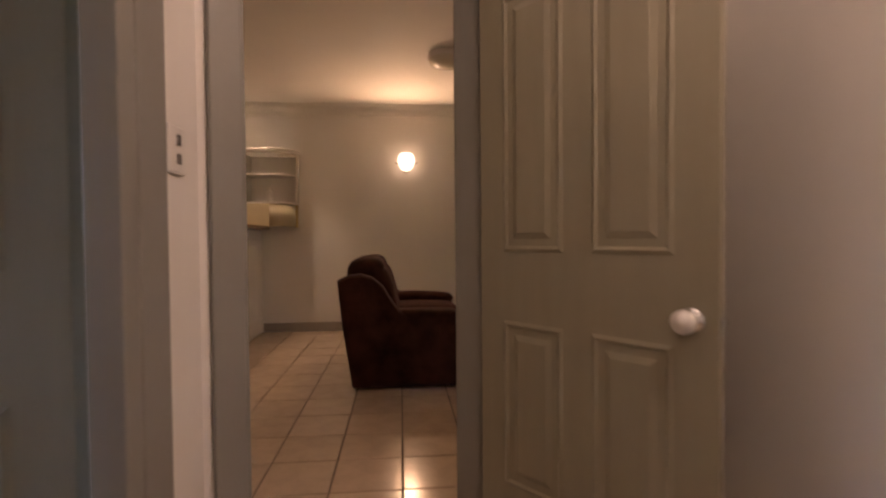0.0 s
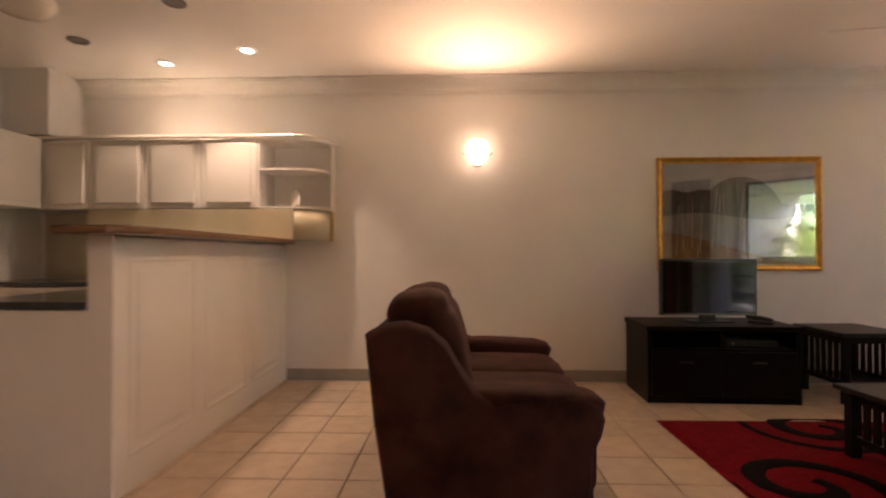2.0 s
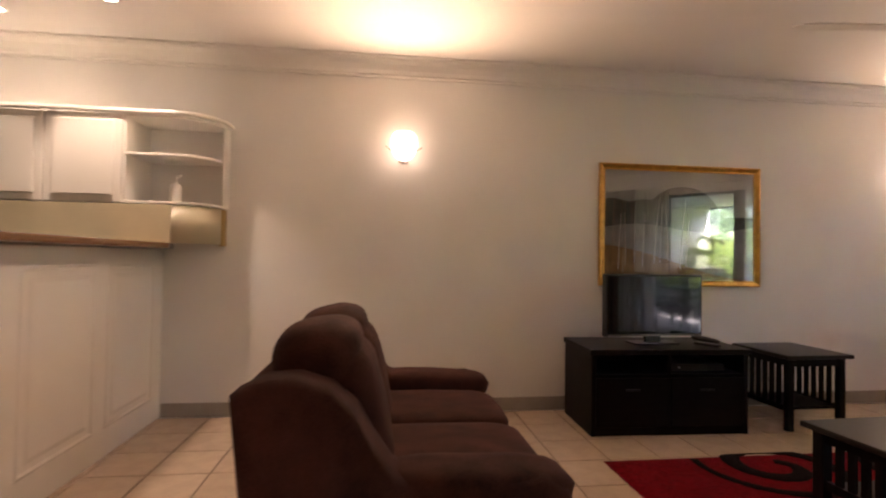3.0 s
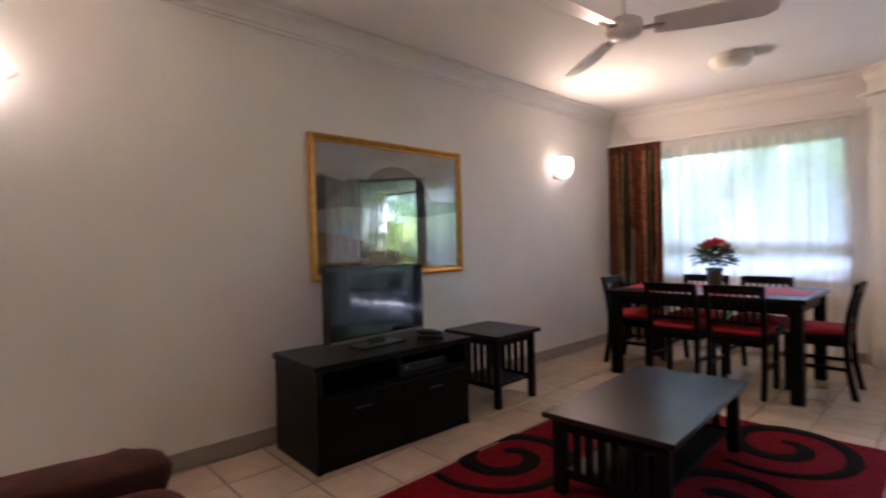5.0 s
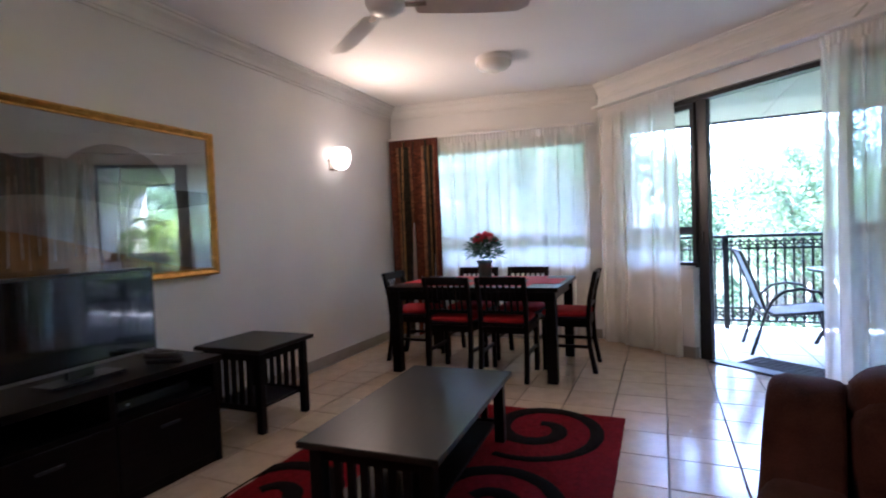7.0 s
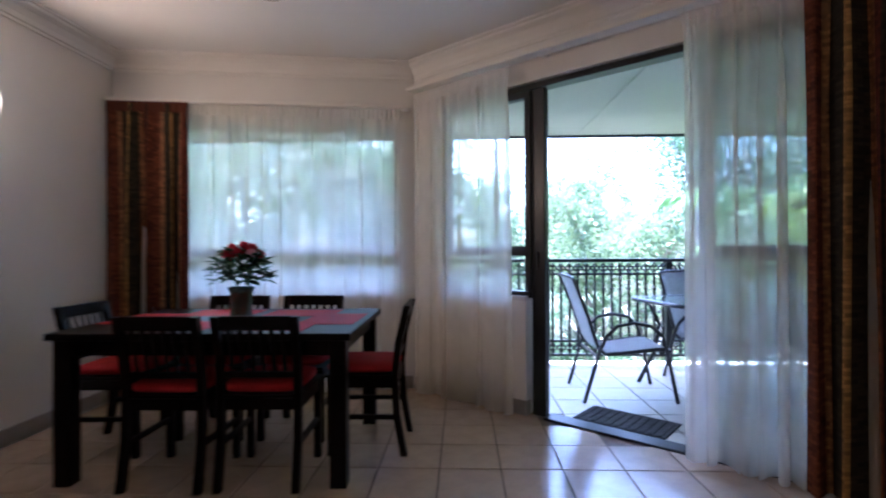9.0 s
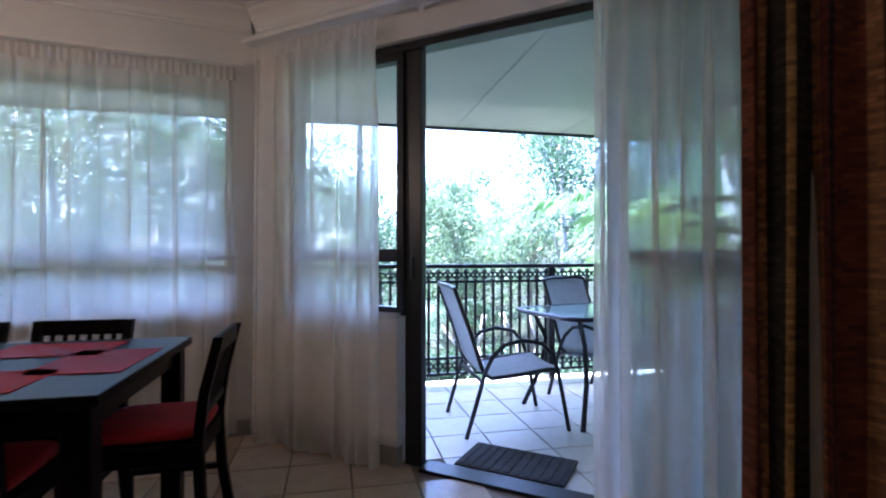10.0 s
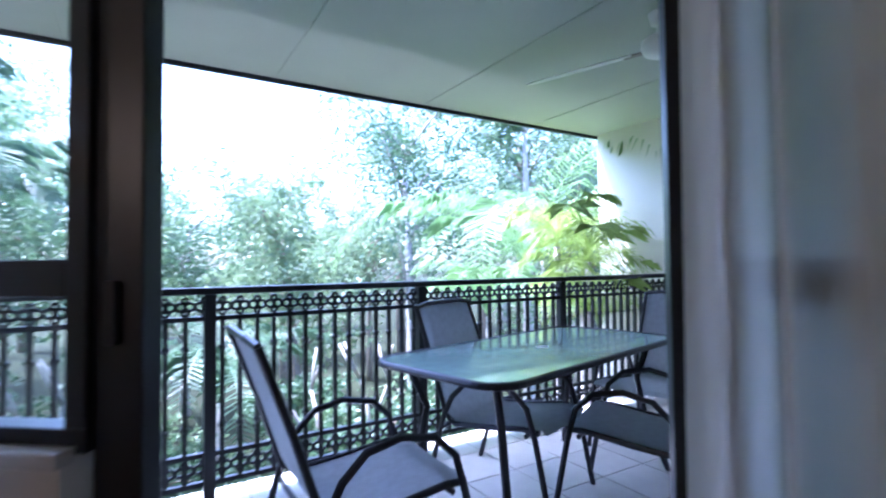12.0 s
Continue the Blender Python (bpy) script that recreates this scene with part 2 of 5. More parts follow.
def leafy(name, c, var, scale):
    """Leaves that let part of the light through."""
    m = mk(name, c, 0.5, var=var, scale=scale)
    t = m.node_tree
    p = t.nodes["Principled BSDF"]
    tl, mx = t.nodes.new("ShaderNodeBsdfTranslucent"), t.nodes.new("ShaderNodeMixShader")
    mx.inputs[0].default_value = 0.4
    t.links.new(p.inputs["Base Color"].links[0].from_socket, tl.inputs[0])
    t.links.new(p.outputs[0], mx.inputs[1]), t.links.new(tl.outputs[0], mx.inputs[2])
    t.links.new(mx.outputs[0], t.nodes["Material Output"].inputs[0])
    return m


LEAVES = [leafy("foliage_a", (0.12, 0.18, 0.085), 0.3, 1.5), leafy("foliage_b", (0.07, 0.12, 0.06), 0.4, 1.2), leafy("foliage_c", (0.16, 0.22, 0.11), 0.3, 1.4)]
PALM = leafy("palm_frond", (0.20, 0.32, 0.12), 0.4, 3)
PALMY = leafy("yellow_frond", (0.32, 0.42, 0.10), 0.5, 3)
# Dark soil, plus the shade of the trees put into the colour.
SHADE_GRASS = mk("lawn", (0.020, 0.023, 0.012), 0.9, var=0.5, scale=0.6, bump=0.5, bscale=20)
SHADE_GRASS.node_tree.nodes["Principled BSDF"].inputs["Specular IOR Level"].default_value = 0.05
# Warm indoor light is put into the creamy tint of the white voile.
SHEER = sheer_mat("sheer_voile", (0.95, 0.92, 0.86), 0.31)
GLASS = pane("window_glass")
TINTED = pane("tinted_door_glass", (0.80, 0.84, 0.85))
PICGLASS = pane("picture_glass", (0.98, 0.98, 0.98), 0.0, 3.6)
BULB = glow("sconce_glass", (1.0, 0.74, 0.47), 0.17)
HALLB = glow("hall_glass", (1.0, 0.76, 0.50), 0.28)
DOWNB = glow("downlight_lens", (1.0, 0.80, 0.55), 1.6)


def drape_mat():
    """Striped drape: wine, black and gold bands along its width, with small woven blocks."""
    m = mk("striped_drape", (0.1, 0.03, 0.02), 0.9, var=0.2, bump=0.4, bscale=200)
    t = m.node_tree
    p = t.nodes["Principled BSDF"]
    uv = t.nodes.new("ShaderNodeUVMap")
    sp = t.nodes.new("ShaderNodeSeparateXYZ")
    t.links.new(uv.outputs[0], sp.inputs[0])
    fr = t.nodes.new("ShaderNodeMath")
    fr.operation = "FRACT"
    sc = t.nodes.new("ShaderNodeMath")
    sc.operation = "MULTIPLY"
    sc.inputs[1].default_value = 2.9
    t.links.new(sp.outputs[0], sc.inputs[0]), t.links.new(sc.outputs[0], fr.inputs[0])
    cr = t.nodes.new("ShaderNodeValToRGB")
    cr.color_ramp.interpolation = "CONSTANT"
    e = cr.color_ramp.elements
    cols = [(0.0, (0.13, 0.042, 0.023)), (0.24, (0.27, 0.14, 0.065)), (0.34, (0.028, 0.026, 0.020)), (0.50, (0.30, 0.18, 0.065)), (0.57, (0.03, 0.028, 0.02)), (0.74, (0.22, 0.10, 0.045)), (0.82, (0.085, 0.022, 0.015)), (0.93, (0.028, 0.024, 0.018))]
    e[0].position, e[0].color = cols[0][0], (*cols[0][1], 1)
    e[1].position, e[1].color = cols[1][0], (*cols[1][1], 1)
    for q, c in cols[2:]:
        e.new(q).color = (*c, 1)
    t.links.new(fr.outputs[0], cr.inputs[0])
    br = t.nodes.new("ShaderNodeTexBrick")
    br.inputs["Scale"].default_value = 14.0
    br.inputs["Color1"].default_value, br.inputs["Color2"].default_value, br.inputs["Mortar"].default_value = (1.5, 1.35, 1.1, 1), (0.55, 0.55, 0.6, 1), (0.8, 0.8, 0.8, 1)
    t.links.new(uv.outputs[0], br.inputs["Vector"])
    mx = t.nodes.new("ShaderNodeMix")
    mx.data_type, mx.blend_type = "RGBA", "MULTIPLY"
    mx.inputs["Factor"].default_value = 1.0
    t.links.new(cr.outputs[0], mx.inputs["A"]), t.links.new(br.outputs[0], mx.inputs["B"])
    t.links.new(mx.outputs["Result"], p.inputs["Base Color"])
    return m


DRAPE = drape_mat()
for m_, q in ((BLACKWOOD, 0.09), (DARKWOOD, 0.2), (SUEDE, 0.15), (RUGRED, 0.1), (RUGBLACK, 0.1), (DRAPE, 0.2)):
    m_.node_tree.nodes["Principled BSDF"].inputs["Specular IOR Level"].default_value = q

# ---- structure ----
def poly(pts, z0, z1):
    bm = bmesh.new()
    rounded_slab(bm, pts, z0, z1, 0)
    return bm


# floor bed and ceilings
setting("floor", poly([(-4.1, -1.4), (4.0, -1.4), (3.9, SY), (5.93, 4.16), (5.58, 6.62), (-4.1, 6.62)], -0.2, -0.008), GROUT, "brown grout bed under beige ceramic floor tiles")
setting("ceiling", poly([(-4.1, -1.4), (4.0, -1.4), (3.95, SY), (6.0, 4.2), (5.62, 6.6), (-4.1, 6.6)], CEIL, CEIL + 0.12), CEILING, "smooth white painted ceiling")
setting("wall_north", B(-4.0, 5.75, NY, NY + 0.2, -0.1, CEIL), WALL, "cream painted long living room wall")

bm = bmesh.new()                                          # east wall, in its own run, with the window hole
W0, W1, WZ0, WZ1 = 0.30, 2.20, 0.80, 2.14
box(bm, -0.15, W0, 0, 0.16, -0.1, CEIL), box(bm, W1, E_LEN + 0.02, 0, 0.16, -0.1, CEIL)
box(bm, W0, W1, 0, 0.16, -0.1, WZ0), box(bm, W0, W1, 0, 0.16, WZ1, CEIL)
setting("wall_east", bm, WALL, "cream painted wall with a wide window", m=EM)
bm = bmesh.new()                                          # angled wall with window and sliding door
box(bm, -0.05, 0.30, 0, 0.14, -0.1, CEIL), box(bm, 0.30, 1.06, 0, 0.14, -0.1, 0.80)
box(bm, 0.30, 3.00, 0, 0.14, 2.28, CEIL), box(bm, 3.00, S_END + 0.2, 0, 0.14, -0.1, CEIL)
setting("wall_angled", bm, WALL, "cream painted angled wall with window and sliding door", m=LM)
setting("wall_south", B(1.1, 4.05, SY - 0.12, SY, -0.1, CEIL), WALL, "cream painted plain wall")
setting("wall_hall_right", B(1.0, 1.1, -1.4, 2.40, -0.1, CEIL), WALL, "cream painted hall wall")
setting("wall_hall_end", B(-4.0, 1.1, -1.4, -1.28, -0.1, CEIL), WALL, "cream painted hall end wall")
setting("wall_partition", poly([(-0.5, 1.36), (-0.5, 1.62), (-0.475, 1.66), (-0.57, 1.79), (-1.04, 2.25), (-1.04, 2.90), (-1.16, 2.90), (-1.16, 2.24), (-0.62, 1.60), (-0.56, 1.50), (-0.54, 1.36)], -0.1, CEIL), WALL, "cream painted partition beside the doorway")
setting("wall_hinge_side", poly([(0.27, 2.37), (1.1, 2.40), (1.1, 2.54), (0.20, 2.54), (0.165, 2.47)], -0.1, CEIL), WALL, "cream painted short wall on the hinge side")
setting("wall_hall_left", B(-0.62, -0.5, -1.28, 0.35, -0.1, CEIL), WALL, "cream painted hall wall")
setting("wall_hall_left_head", B(-0.62, -0.5, 0.35, 1.36, 2.06, CEIL), WALL, "cream painted wall above the side doorway")
setting("wall_kitchen_south", B(-4.0, -1.2, 2.56, 2.68, -0.1, CEIL), WALL, "cream painted wall")
bm = bmesh.new()
box(bm, -4.1, -3.95, -1.4, 0.3, -0.1, CEIL), box(bm, -4.1, -3.95, 1.9, 6.6, -0.1, CEIL), box(bm, -4.1, -3.95, 0.3, 1.9, -0.1, 0.9), box(bm, -4.1, -3.95, 0.3, 1.9, 2.1, CEIL)
setting("wall_west", bm, WALL, "cream painted wall with a side window")
setting("wall_living_west", B(1.1, 1.12, SY, 2.40, -0.1, CEIL), WALL, "cream painted wall")

# doorway on the diagonal: lining, head and architraves
D0, D1 = Vector((-0.445, 1.68, 0)), Vector((0.245, 2.38, 0))
DD = (D1 - D0).normalized()
DW = (D1 - D0).length
DM = Matrix(((DD.x, -DD.y, 0, D0.x), (DD.y, DD.x, 0, D0.y), (0, 0, 1, 0), (0, 0, 0, 1)))
frame_1 = setting("door_frame_1", B(-0.002, 0.03, 0.0, 0.12, 0, 2.08, bev=0.003), FRAMEP, "grey painted doorway lining", m=DM)
for nm, b in (("jamb", (DW - 0.03, DW, 0.0, 0.12, 0, 2.08)), ("head", (0.03, DW - 0.03, 0.0, 0.12, 2.05, 2.08)), ("stop", (0.03, 0.042, 0.05, 0.085, 0, 2.05)),
              ("architrave", (-0.06, 0.012, -0.018, 0.0, 0, 2.13)), ("architrave", (DW - 0.012, DW + 0.03, -0.018, 0.0, 0, 2.13)), ("architrave", (-0.06, 0.012, 0.12, 0.138, 0, 2.13)), ("architrave", (DW - 0.012, DW + 0.06, 0.12, 0.138, 0, 2.13))):
    part(nm, B(*b, bev=0.004), FRAMEP, frame_1)
part("strike_plate", B(0.03, 0.033, 0.012, 0.042, 0.87, 0.95, bev=0.0008), BRASS, frame_1, "dull metal strike plate")
setting("wall_over_door", B(-0.06, DW + 0.05, 0.0, 0.12, 2.08, CEIL), WALL, "cream painted wall above the doorway", m=DM)


def panel_door(name, label, m, w=0.86, h=2.04):
    d = setting(name, B(0, w, -0.019, 0.019, 0.012, h, bev=0.003), DOORP, label, m=m)
    rows = ((0.22, 0.80), (1.04, 1.92))
    for x0, x1 in ((0.11, w / 2 - 0.05), (w / 2 + 0.05, w - 0.11)):
        for z0, z1 in rows:
            for side in (-1, 1):
                bm = bmesh.new()                         # raised bead round a sunk field, then the raised field
                y = side * 0.019
                o = ((x0, z0), (x1, z0), (x1, z1), (x0, z1))
                lv = [[bm.verts.new((px + sx * k, y + side * dy, pz + sz * k)) for (px, pz), (sx, sz) in zip(o, ((1, 1), (-1, 1), (-1, -1), (1, -1)))] for k, dy in ((0, 0.0), (0.012, 0.006), (0.022, 0.0005), (0.045, 0.001), (0.065, 0.007))]
                for a, b in zip(lv, lv[1:]):
                    for i in range(4):
                        bm.faces.new((a[i], a[(i + 1) % 4], b[(i + 1) % 4], b[i]))
                bm.faces.new(lv[-1])
                part("panel", bm, DOORP, d)
    for side in (-1, 1):
        bm = bmesh.new()
        lathe(bm, [(0.0, 0.0), (0.034, 0.0), (0.034, 0.006), (0.030, 0.010), (0.013, 0.014), (0.012, 0.035)], 20)
        bmesh.ops.transform(bm, matrix=pose(w - 0.065, side * 0.019, 0.875, 90 if side < 0 else -90), verts=bm.verts)
        part("rose", bm, CHROME, d, "chrome knob rose", True)
        bm = bmesh.new()
        lathe(bm, [(0.012, 0.030), (0.023, 0.036), (0.031, 0.049), (0.031, 0.062), (0.022, 0.075), (0.0, 0.079)], 20)
        bmesh.ops.transform(bm, matrix=pose(w - 0.065, side * 0.019, 0.875, 90 if side < 0 else -90), verts=bm.verts)
        part("knob", bm, PLASTIC, d, "round white door knob", True)
    part("latch", B(w, w + 0.010, -0.006, 0.006, 0.868, 0.882), CHROME, d)
    return d


HINGE = Vector((0.235, 2.345, 0))
leaf_dir = math.degrees(math.atan2(1.678 - HINGE.y, 0.745 - HINGE.x))
panel_door("door_1", "olive painted panelled door standing open", pose(HINGE.x, HINGE.y, 0, 0, 0, leaf_dir), 0.81)
panel_door("door_2", "olive painted panelled door folded open into the side room", pose(-0.655, 1.475, 0, 0, 0, 178), 0.80)
sf = setting("door_frame_3", B(-0.54, -0.485, 1.30, 1.358, 0, 2.06, bev=0.003), FRAMEP, "grey painted side doorway lining")
part("architrave", B(-0.499, -0.480, 1.345, 1.44, 0, 2.12, bev=0.004), FRAMEP, sf)
part("jamb", B(-0.635, -0.485, 0.35, 0.38, 0, 2.06, bev=0.003), FRAMEP, sf)
part("head", B(-0.635, -0.485, 0.38, 1.30, 2.03, 2.06, bev=0.003), FRAMEP, sf)

# cornices: stepped cove along the ceiling
def cornice(name, m, x0, x1):
    bm = bmesh.new()
    prof = [(0.0, -0.135), (-0.014, -0.135), (-0.014, -0.118), (-0.026, -0.112), (-0.034, -0.085), (-0.058, -0.05), (-0.092, -0.030), (-0.098, -0.016), (-0.118, -0.014), (-0.118, 0.0)]
    a = [bm.verts.new((x0, y, CEIL - 0.001 + z)) for y, z in prof]
    b = [bm.verts.new((x1, y, CEIL - 0.001 + z)) for y, z in prof]
    for i in range(len(prof) - 1):
        bm.faces.new((a[i], a[i + 1], b[i + 1], b[i]))
    setting(name, bm, CORNICE, "white stepped plaster cornice", m=m)


cornice("cornice_north", pose(0, NY, 0), -3.95, 5.5)
cornice("cornice_east", EM, 0.02, E_LEN - 0.02)
cornice("cornice_angled", LM, 0.02, S_END)
for nm, b in (("skirting_north", (-1.69, 5.5, NY - 0.012, NY, 0, 0.10)), ):
    setting(nm, B(*b, bev=0.003), SKIRT, "grey-brown tile skirting")
setting("skirting_east", B(0.01, E_LEN - 0.02, -0.012, 0, 0, 0.10, bev=0.003), SKIRT, "grey-brown tile skirting", m=EM)
setting("skirting_angled", B(0.01, 1.06, -0.012, 0, 0, 0.10, bev=0.003), SKIRT, "grey-brown tile skirting", m=LM)
setting("skirting_end", B(1.061, 1.072, -0.012, 0.044, 0, 0.10, bev=0.003), SKIRT, "grey-brown tile skirting", m=LM)


# ---- windows and sliding door ----
def win(name, label, m, x0, x1, z0, z1, rail, y=0.06):
    w = thing(name, label, "window", m)
    w["kind"] = "structure"
    fr = 0.045
    for nm, b in (("sill_rail", (x0, x1, z0, z0 + fr)), ("head_rail", (x0, x1, z1 - fr, z1)), ("stile", (x0, x0 + fr, z0 + fr, z1 - fr)), ("stile", (x1 - fr, x1, z0 + fr, z1 - fr)), ("transom", (x0 + fr, x1 - fr, rail, rail + 0.07))):
        part(nm, B(b[0], b[1], y - 0.03, y + 0.03, b[2], b[3], bev=0.003), ALU, w)
    for a, b in ((z0 + fr, rail), (rail + 0.07, z1 - fr)):
        g = part("pane", B(x0 + fr, x1 - fr, y - 0.003, y + 0.003, a, b), GLASS, w, "clear window pane")
        g.visible_shadow = False
    return w


win("window_1", "wide black aluminium framed window with a transom", EM, W0, W1, WZ0, WZ1, 1.09)
win("window_2", "black aluminium framed window beside the sliding door", LM, 0.30, 1.082, 0.80, 2.232, 1.09)
win("window_3", "side room window", pose(-4.02, 0.3, 0, 0, 0, 90), 0.0, 1.6, 0.9, 2.1, 1.4, 0.0)
setting("window_sill_1", B(W0 - 0.02, W1 + 0.02, -0.02, 0.03, 0.775, 0.80, bev=0.004), TRIM, "white painted window sill", m=EM)
setting("window_sill_2", B(0.30, 1.065, -0.015, 0.03, 0.785, 0.815, bev=0.004), TRIM, "white painted window sill", m=LM)

sd = thing("sliding_door", "black aluminium sliding door, left open to the balcony", "sliding door", LM)
sd["kind"] = "structure"
for nm, b in (("post", (1.085, 1.185, 0.045, 0.10, 0, 2.235)), ("head", (0.30, 3.0, 0.03, 0.13, 2.235, 2.276)), ("track", (1.19, 3.0, 0.0, 0.13, -0.006, 0.012)), ("jamb", (2.95, 3.0, 0.03, 0.13, 0.012, 2.235))):
    part(nm, B(b[0], b[1], b[2], b[3], b[4], b[5], bev=0.004), ALU, sd)
part("door_lock", B(1.115, 1.140, 0.030, 0.045, 1.00, 1.12, bev=0.004), ALU, sd, "black lock plate")
for k, (a, b, y) in enumerate(((2.13, 2.97, 0.095), (2.16, 2.95, 0.055))):
    p_ = part("door_panel", B(a, a + 0.055, y - 0.016, y + 0.016, 0.014, 2.233, bev=0.003), ALU, sd, "black framed glass panel")
    for nm, q in (("stile", (b - 0.055, b, 0.014, 2.233)), ("bottom_rail", (a + 0.055, b - 0.055, 0.014, 0.09)), ("top_rail", (a + 0.055, b - 0.055, 2.18, 2.233)), ("mid_rail", (a + 0.055, b - 0.055, 1.08, 1.15))):
        part(nm, B(q[0], q[1], y - 0.016, y + 0.016, q[2], q[3], bev=0.003), ALU, p_)
    for z0, z1 in ((0.09, 1.08), (1.15, 2.18)):
        g = part("pane", B(a + 0.055, b - 0.055, y - 0.003, y + 0.003, z0, z1), TINTED, p_, "lightly tinted glass")
        g.visible_shadow = False


# ---- curtains ----
def curtain(name, label, m, s0, s1, z0, z1, y, material, period=0.11, amp=0.035, over=0.0, seed=1):
    """Hanging cloth with folds along a straight rail; over lays the folds across one another."""
    th = thing(name, label, "curtain", m)
    nx, nz = max(40, int((s1 - s0) / period * 14)), 26
    ph, ws, cur = [], [], 0.0
    for i in range(nx + 1):
        ph.append(cur)
        cur += math.tau / 14 * (0.75 + 0.5 * noise.noise((i * 0.045, seed * 3.1, 0)) + 0.25)
    bm = bmesh.new()
    uvl = bm.loops.layers.uv.new("UVMap")
    grid, arcs = [], []
    for j in range(nz + 1):
        v = j / nz
        z = z0 + (z1 - z0) * v
        row, arc, last = [], [], None
        for i in range(nx + 1):
            u = i / nx
            depth = amp * (0.55 + 0.75 * (1 - v)) * (0.7 + 0.6 * noise.noise((i * 0.03, seed, v * 0.8)))
            if v > 0.965:
                depth = amp * 0.35
            s = s0 + (s1 - s0) * u + over * min(1, 3 * (1.0 - v) + 0.25) * math.sin(ph[i] * 0.7 + 1.5 * noise.noise((i * 0.03, seed, v * 0.6)))
            yy = y - depth * math.sin(ph[i] + 0.5 * noise.noise((i * 0.02, v * 2, seed)))
            s += 0.18 * depth * math.cos(ph[i])
            hem = 0.012 * noise.noise((i * 0.08, seed, 5)) if j == 0 else 0
            p = Vector((s, yy, z + hem))
            if j == nz:
                d = 0 if last is None else (p - last).length
                arcs.append((arcs[-1] if arcs else 0) + d)
                last = p
            row.append(bm.verts.new(p))
        grid.append(row)
    for j in range(nz):
        for i in range(nx):
            f = bm.faces.new((grid[j][i], grid[j][i + 1], grid[j + 1][i + 1], grid[j + 1][i]))
            for l, (a, b) in zip(f.loops, ((i, j), (i + 1, j), (i + 1, j + 1), (i, j + 1))):
                l[uvl].uv = (arcs[a], z0 + (z1 - z0) * b / nz)
    part("cloth", bm, material, th, "", True)
    bm = bmesh.new()                                     # gathered heading tape
    n = int((s1 - s0) / 0.018)
    pts = [(s0 + (s1 - s0) * i / n, y - 0.012 * (i % 2) - 0.004, z1 - 0.02) for i in range(n + 1)]
    lo = [bm.verts.new((a, b, c - 0.045)) for a, b, c in pts]
    hi = [bm.verts.new((a, b, c + 0.035)) for a, b, c in pts]
    for i in range(n):
        bm.faces.new((lo[i], lo[i + 1], hi[i + 1], hi[i]))
    part("heading", bm, material, th)
    return th


curtain("sheer_curtain", "white voile curtain drawn across the wide window", EM, 0.16, 2.22, 0.03, 2.25, -0.085, SHEER, 0.09, 0.026, 0.034, 3)
curtain("sheer_curtain", "white voile curtain covering the window beside the door", LM, 0.10, 1.00, 0.02, 2.36, -0.10, SHEER, 0.09, 0.040, 0.032, 5)
curtain("sheer_curtain", "white voile curtain gathered at the sliding door", LM, 2.09, 2.95, 0.02, 2.38, -0.08, SHEER, 0.075, 0.050, 0.034, 8)
curtain("drape", "wine, black and gold striped drape beside the window", EM, 0.02, 0.60, 0.04, 2.25, -0.13, DRAPE, 0.13, 0.050, 0.020, 11)
curtain("drape", "wine, black and gold striped drape beside the sliding door", LM, 2.62, 3.3, 0.04, 2.38, -0.16, DRAPE, 0.13, 0.052, 0.020, 14)
for nm, m, a, b, z, y in (("curtain_rail", EM, 0.0, E_LEN - 0.05, 2.275, -0.10), ("curtain_rail", LM, 0.06, S_END - 0.1, 2.41, -0.11)):
    r = thing(nm, "white metal curtain track fixed to the wall", "curtain rail", m)
    part("track", B(a, b, y - 0.045, y + 0.05, z - 0.010, z + 0.016, bev=0.003), CORNICE, r)
    for i in range(4):
        x = a + 0.1 + (b - a - 0.2) * i / 3
        part("bracket", B(x - 0.012, x + 0.012, y + 0.05, 0.002, z - 0.006, z + 0.012, bev=0.002), CORNICE, r)


# ---- lamps ----
def sconce(x, z):
    s = thing("wall_sconce", "lit half-bowl glass wall light with metal arms", "wall light", pose(x, NY, z), "wall lights")
    bm = bmesh.new()
    lathe(bm, [(0.0, -0.105), (0.03, -0.10), (0.058, -0.082), (0.082, -0.046), (0.095, 0.0), (0.097, 0.04), (0.088, 0.08), (0.066, 0.104), (0.058, 0.106), (0.056, 0.100), (0.0, 0.098)], 24, (0, -0.118, 0))
    part("shade", bm, BULB, s, "glowing warm frosted glass bowl", True)
    part("back_plate", B(-0.035, 0.035, -0.014, -0.001, -0.10, 0.03, bev=0.004), BRASS, s)
    part("arm", T([(0, -0.012, -0.08), (0, -0.06, -0.105), (0, -0.112, -0.086)], 0.008), BRASS, s)
    for sx in (-1, 1):
        part("side_arm", T([(sx * 0.02, -0.010, -0.02), (sx * 0.09, -0.03, -0.012), (sx * 0.125, -0.08, 0.0), (sx * 0.128, -0.11, 0.0)], 0.006), BRASS, s)
    la = new("sconce_lamp", bpy.data.lights.new("sconce_lamp", "AREA"))
    la.data.energy, la.data.color, la.data.shape, la.data.size = SCONCE_W, (1.0, 0.665, 0.36), "DISK", 0.11
    la.location = (x, NY - 0.218, z + 0.01)
    la.rotation_euler = Vector((0, -0.97, 0.22)).to_track_quat("-Z", "Y").to_euler()


sconce(0.0, 1.98)
sconce(4.33, 1.93)


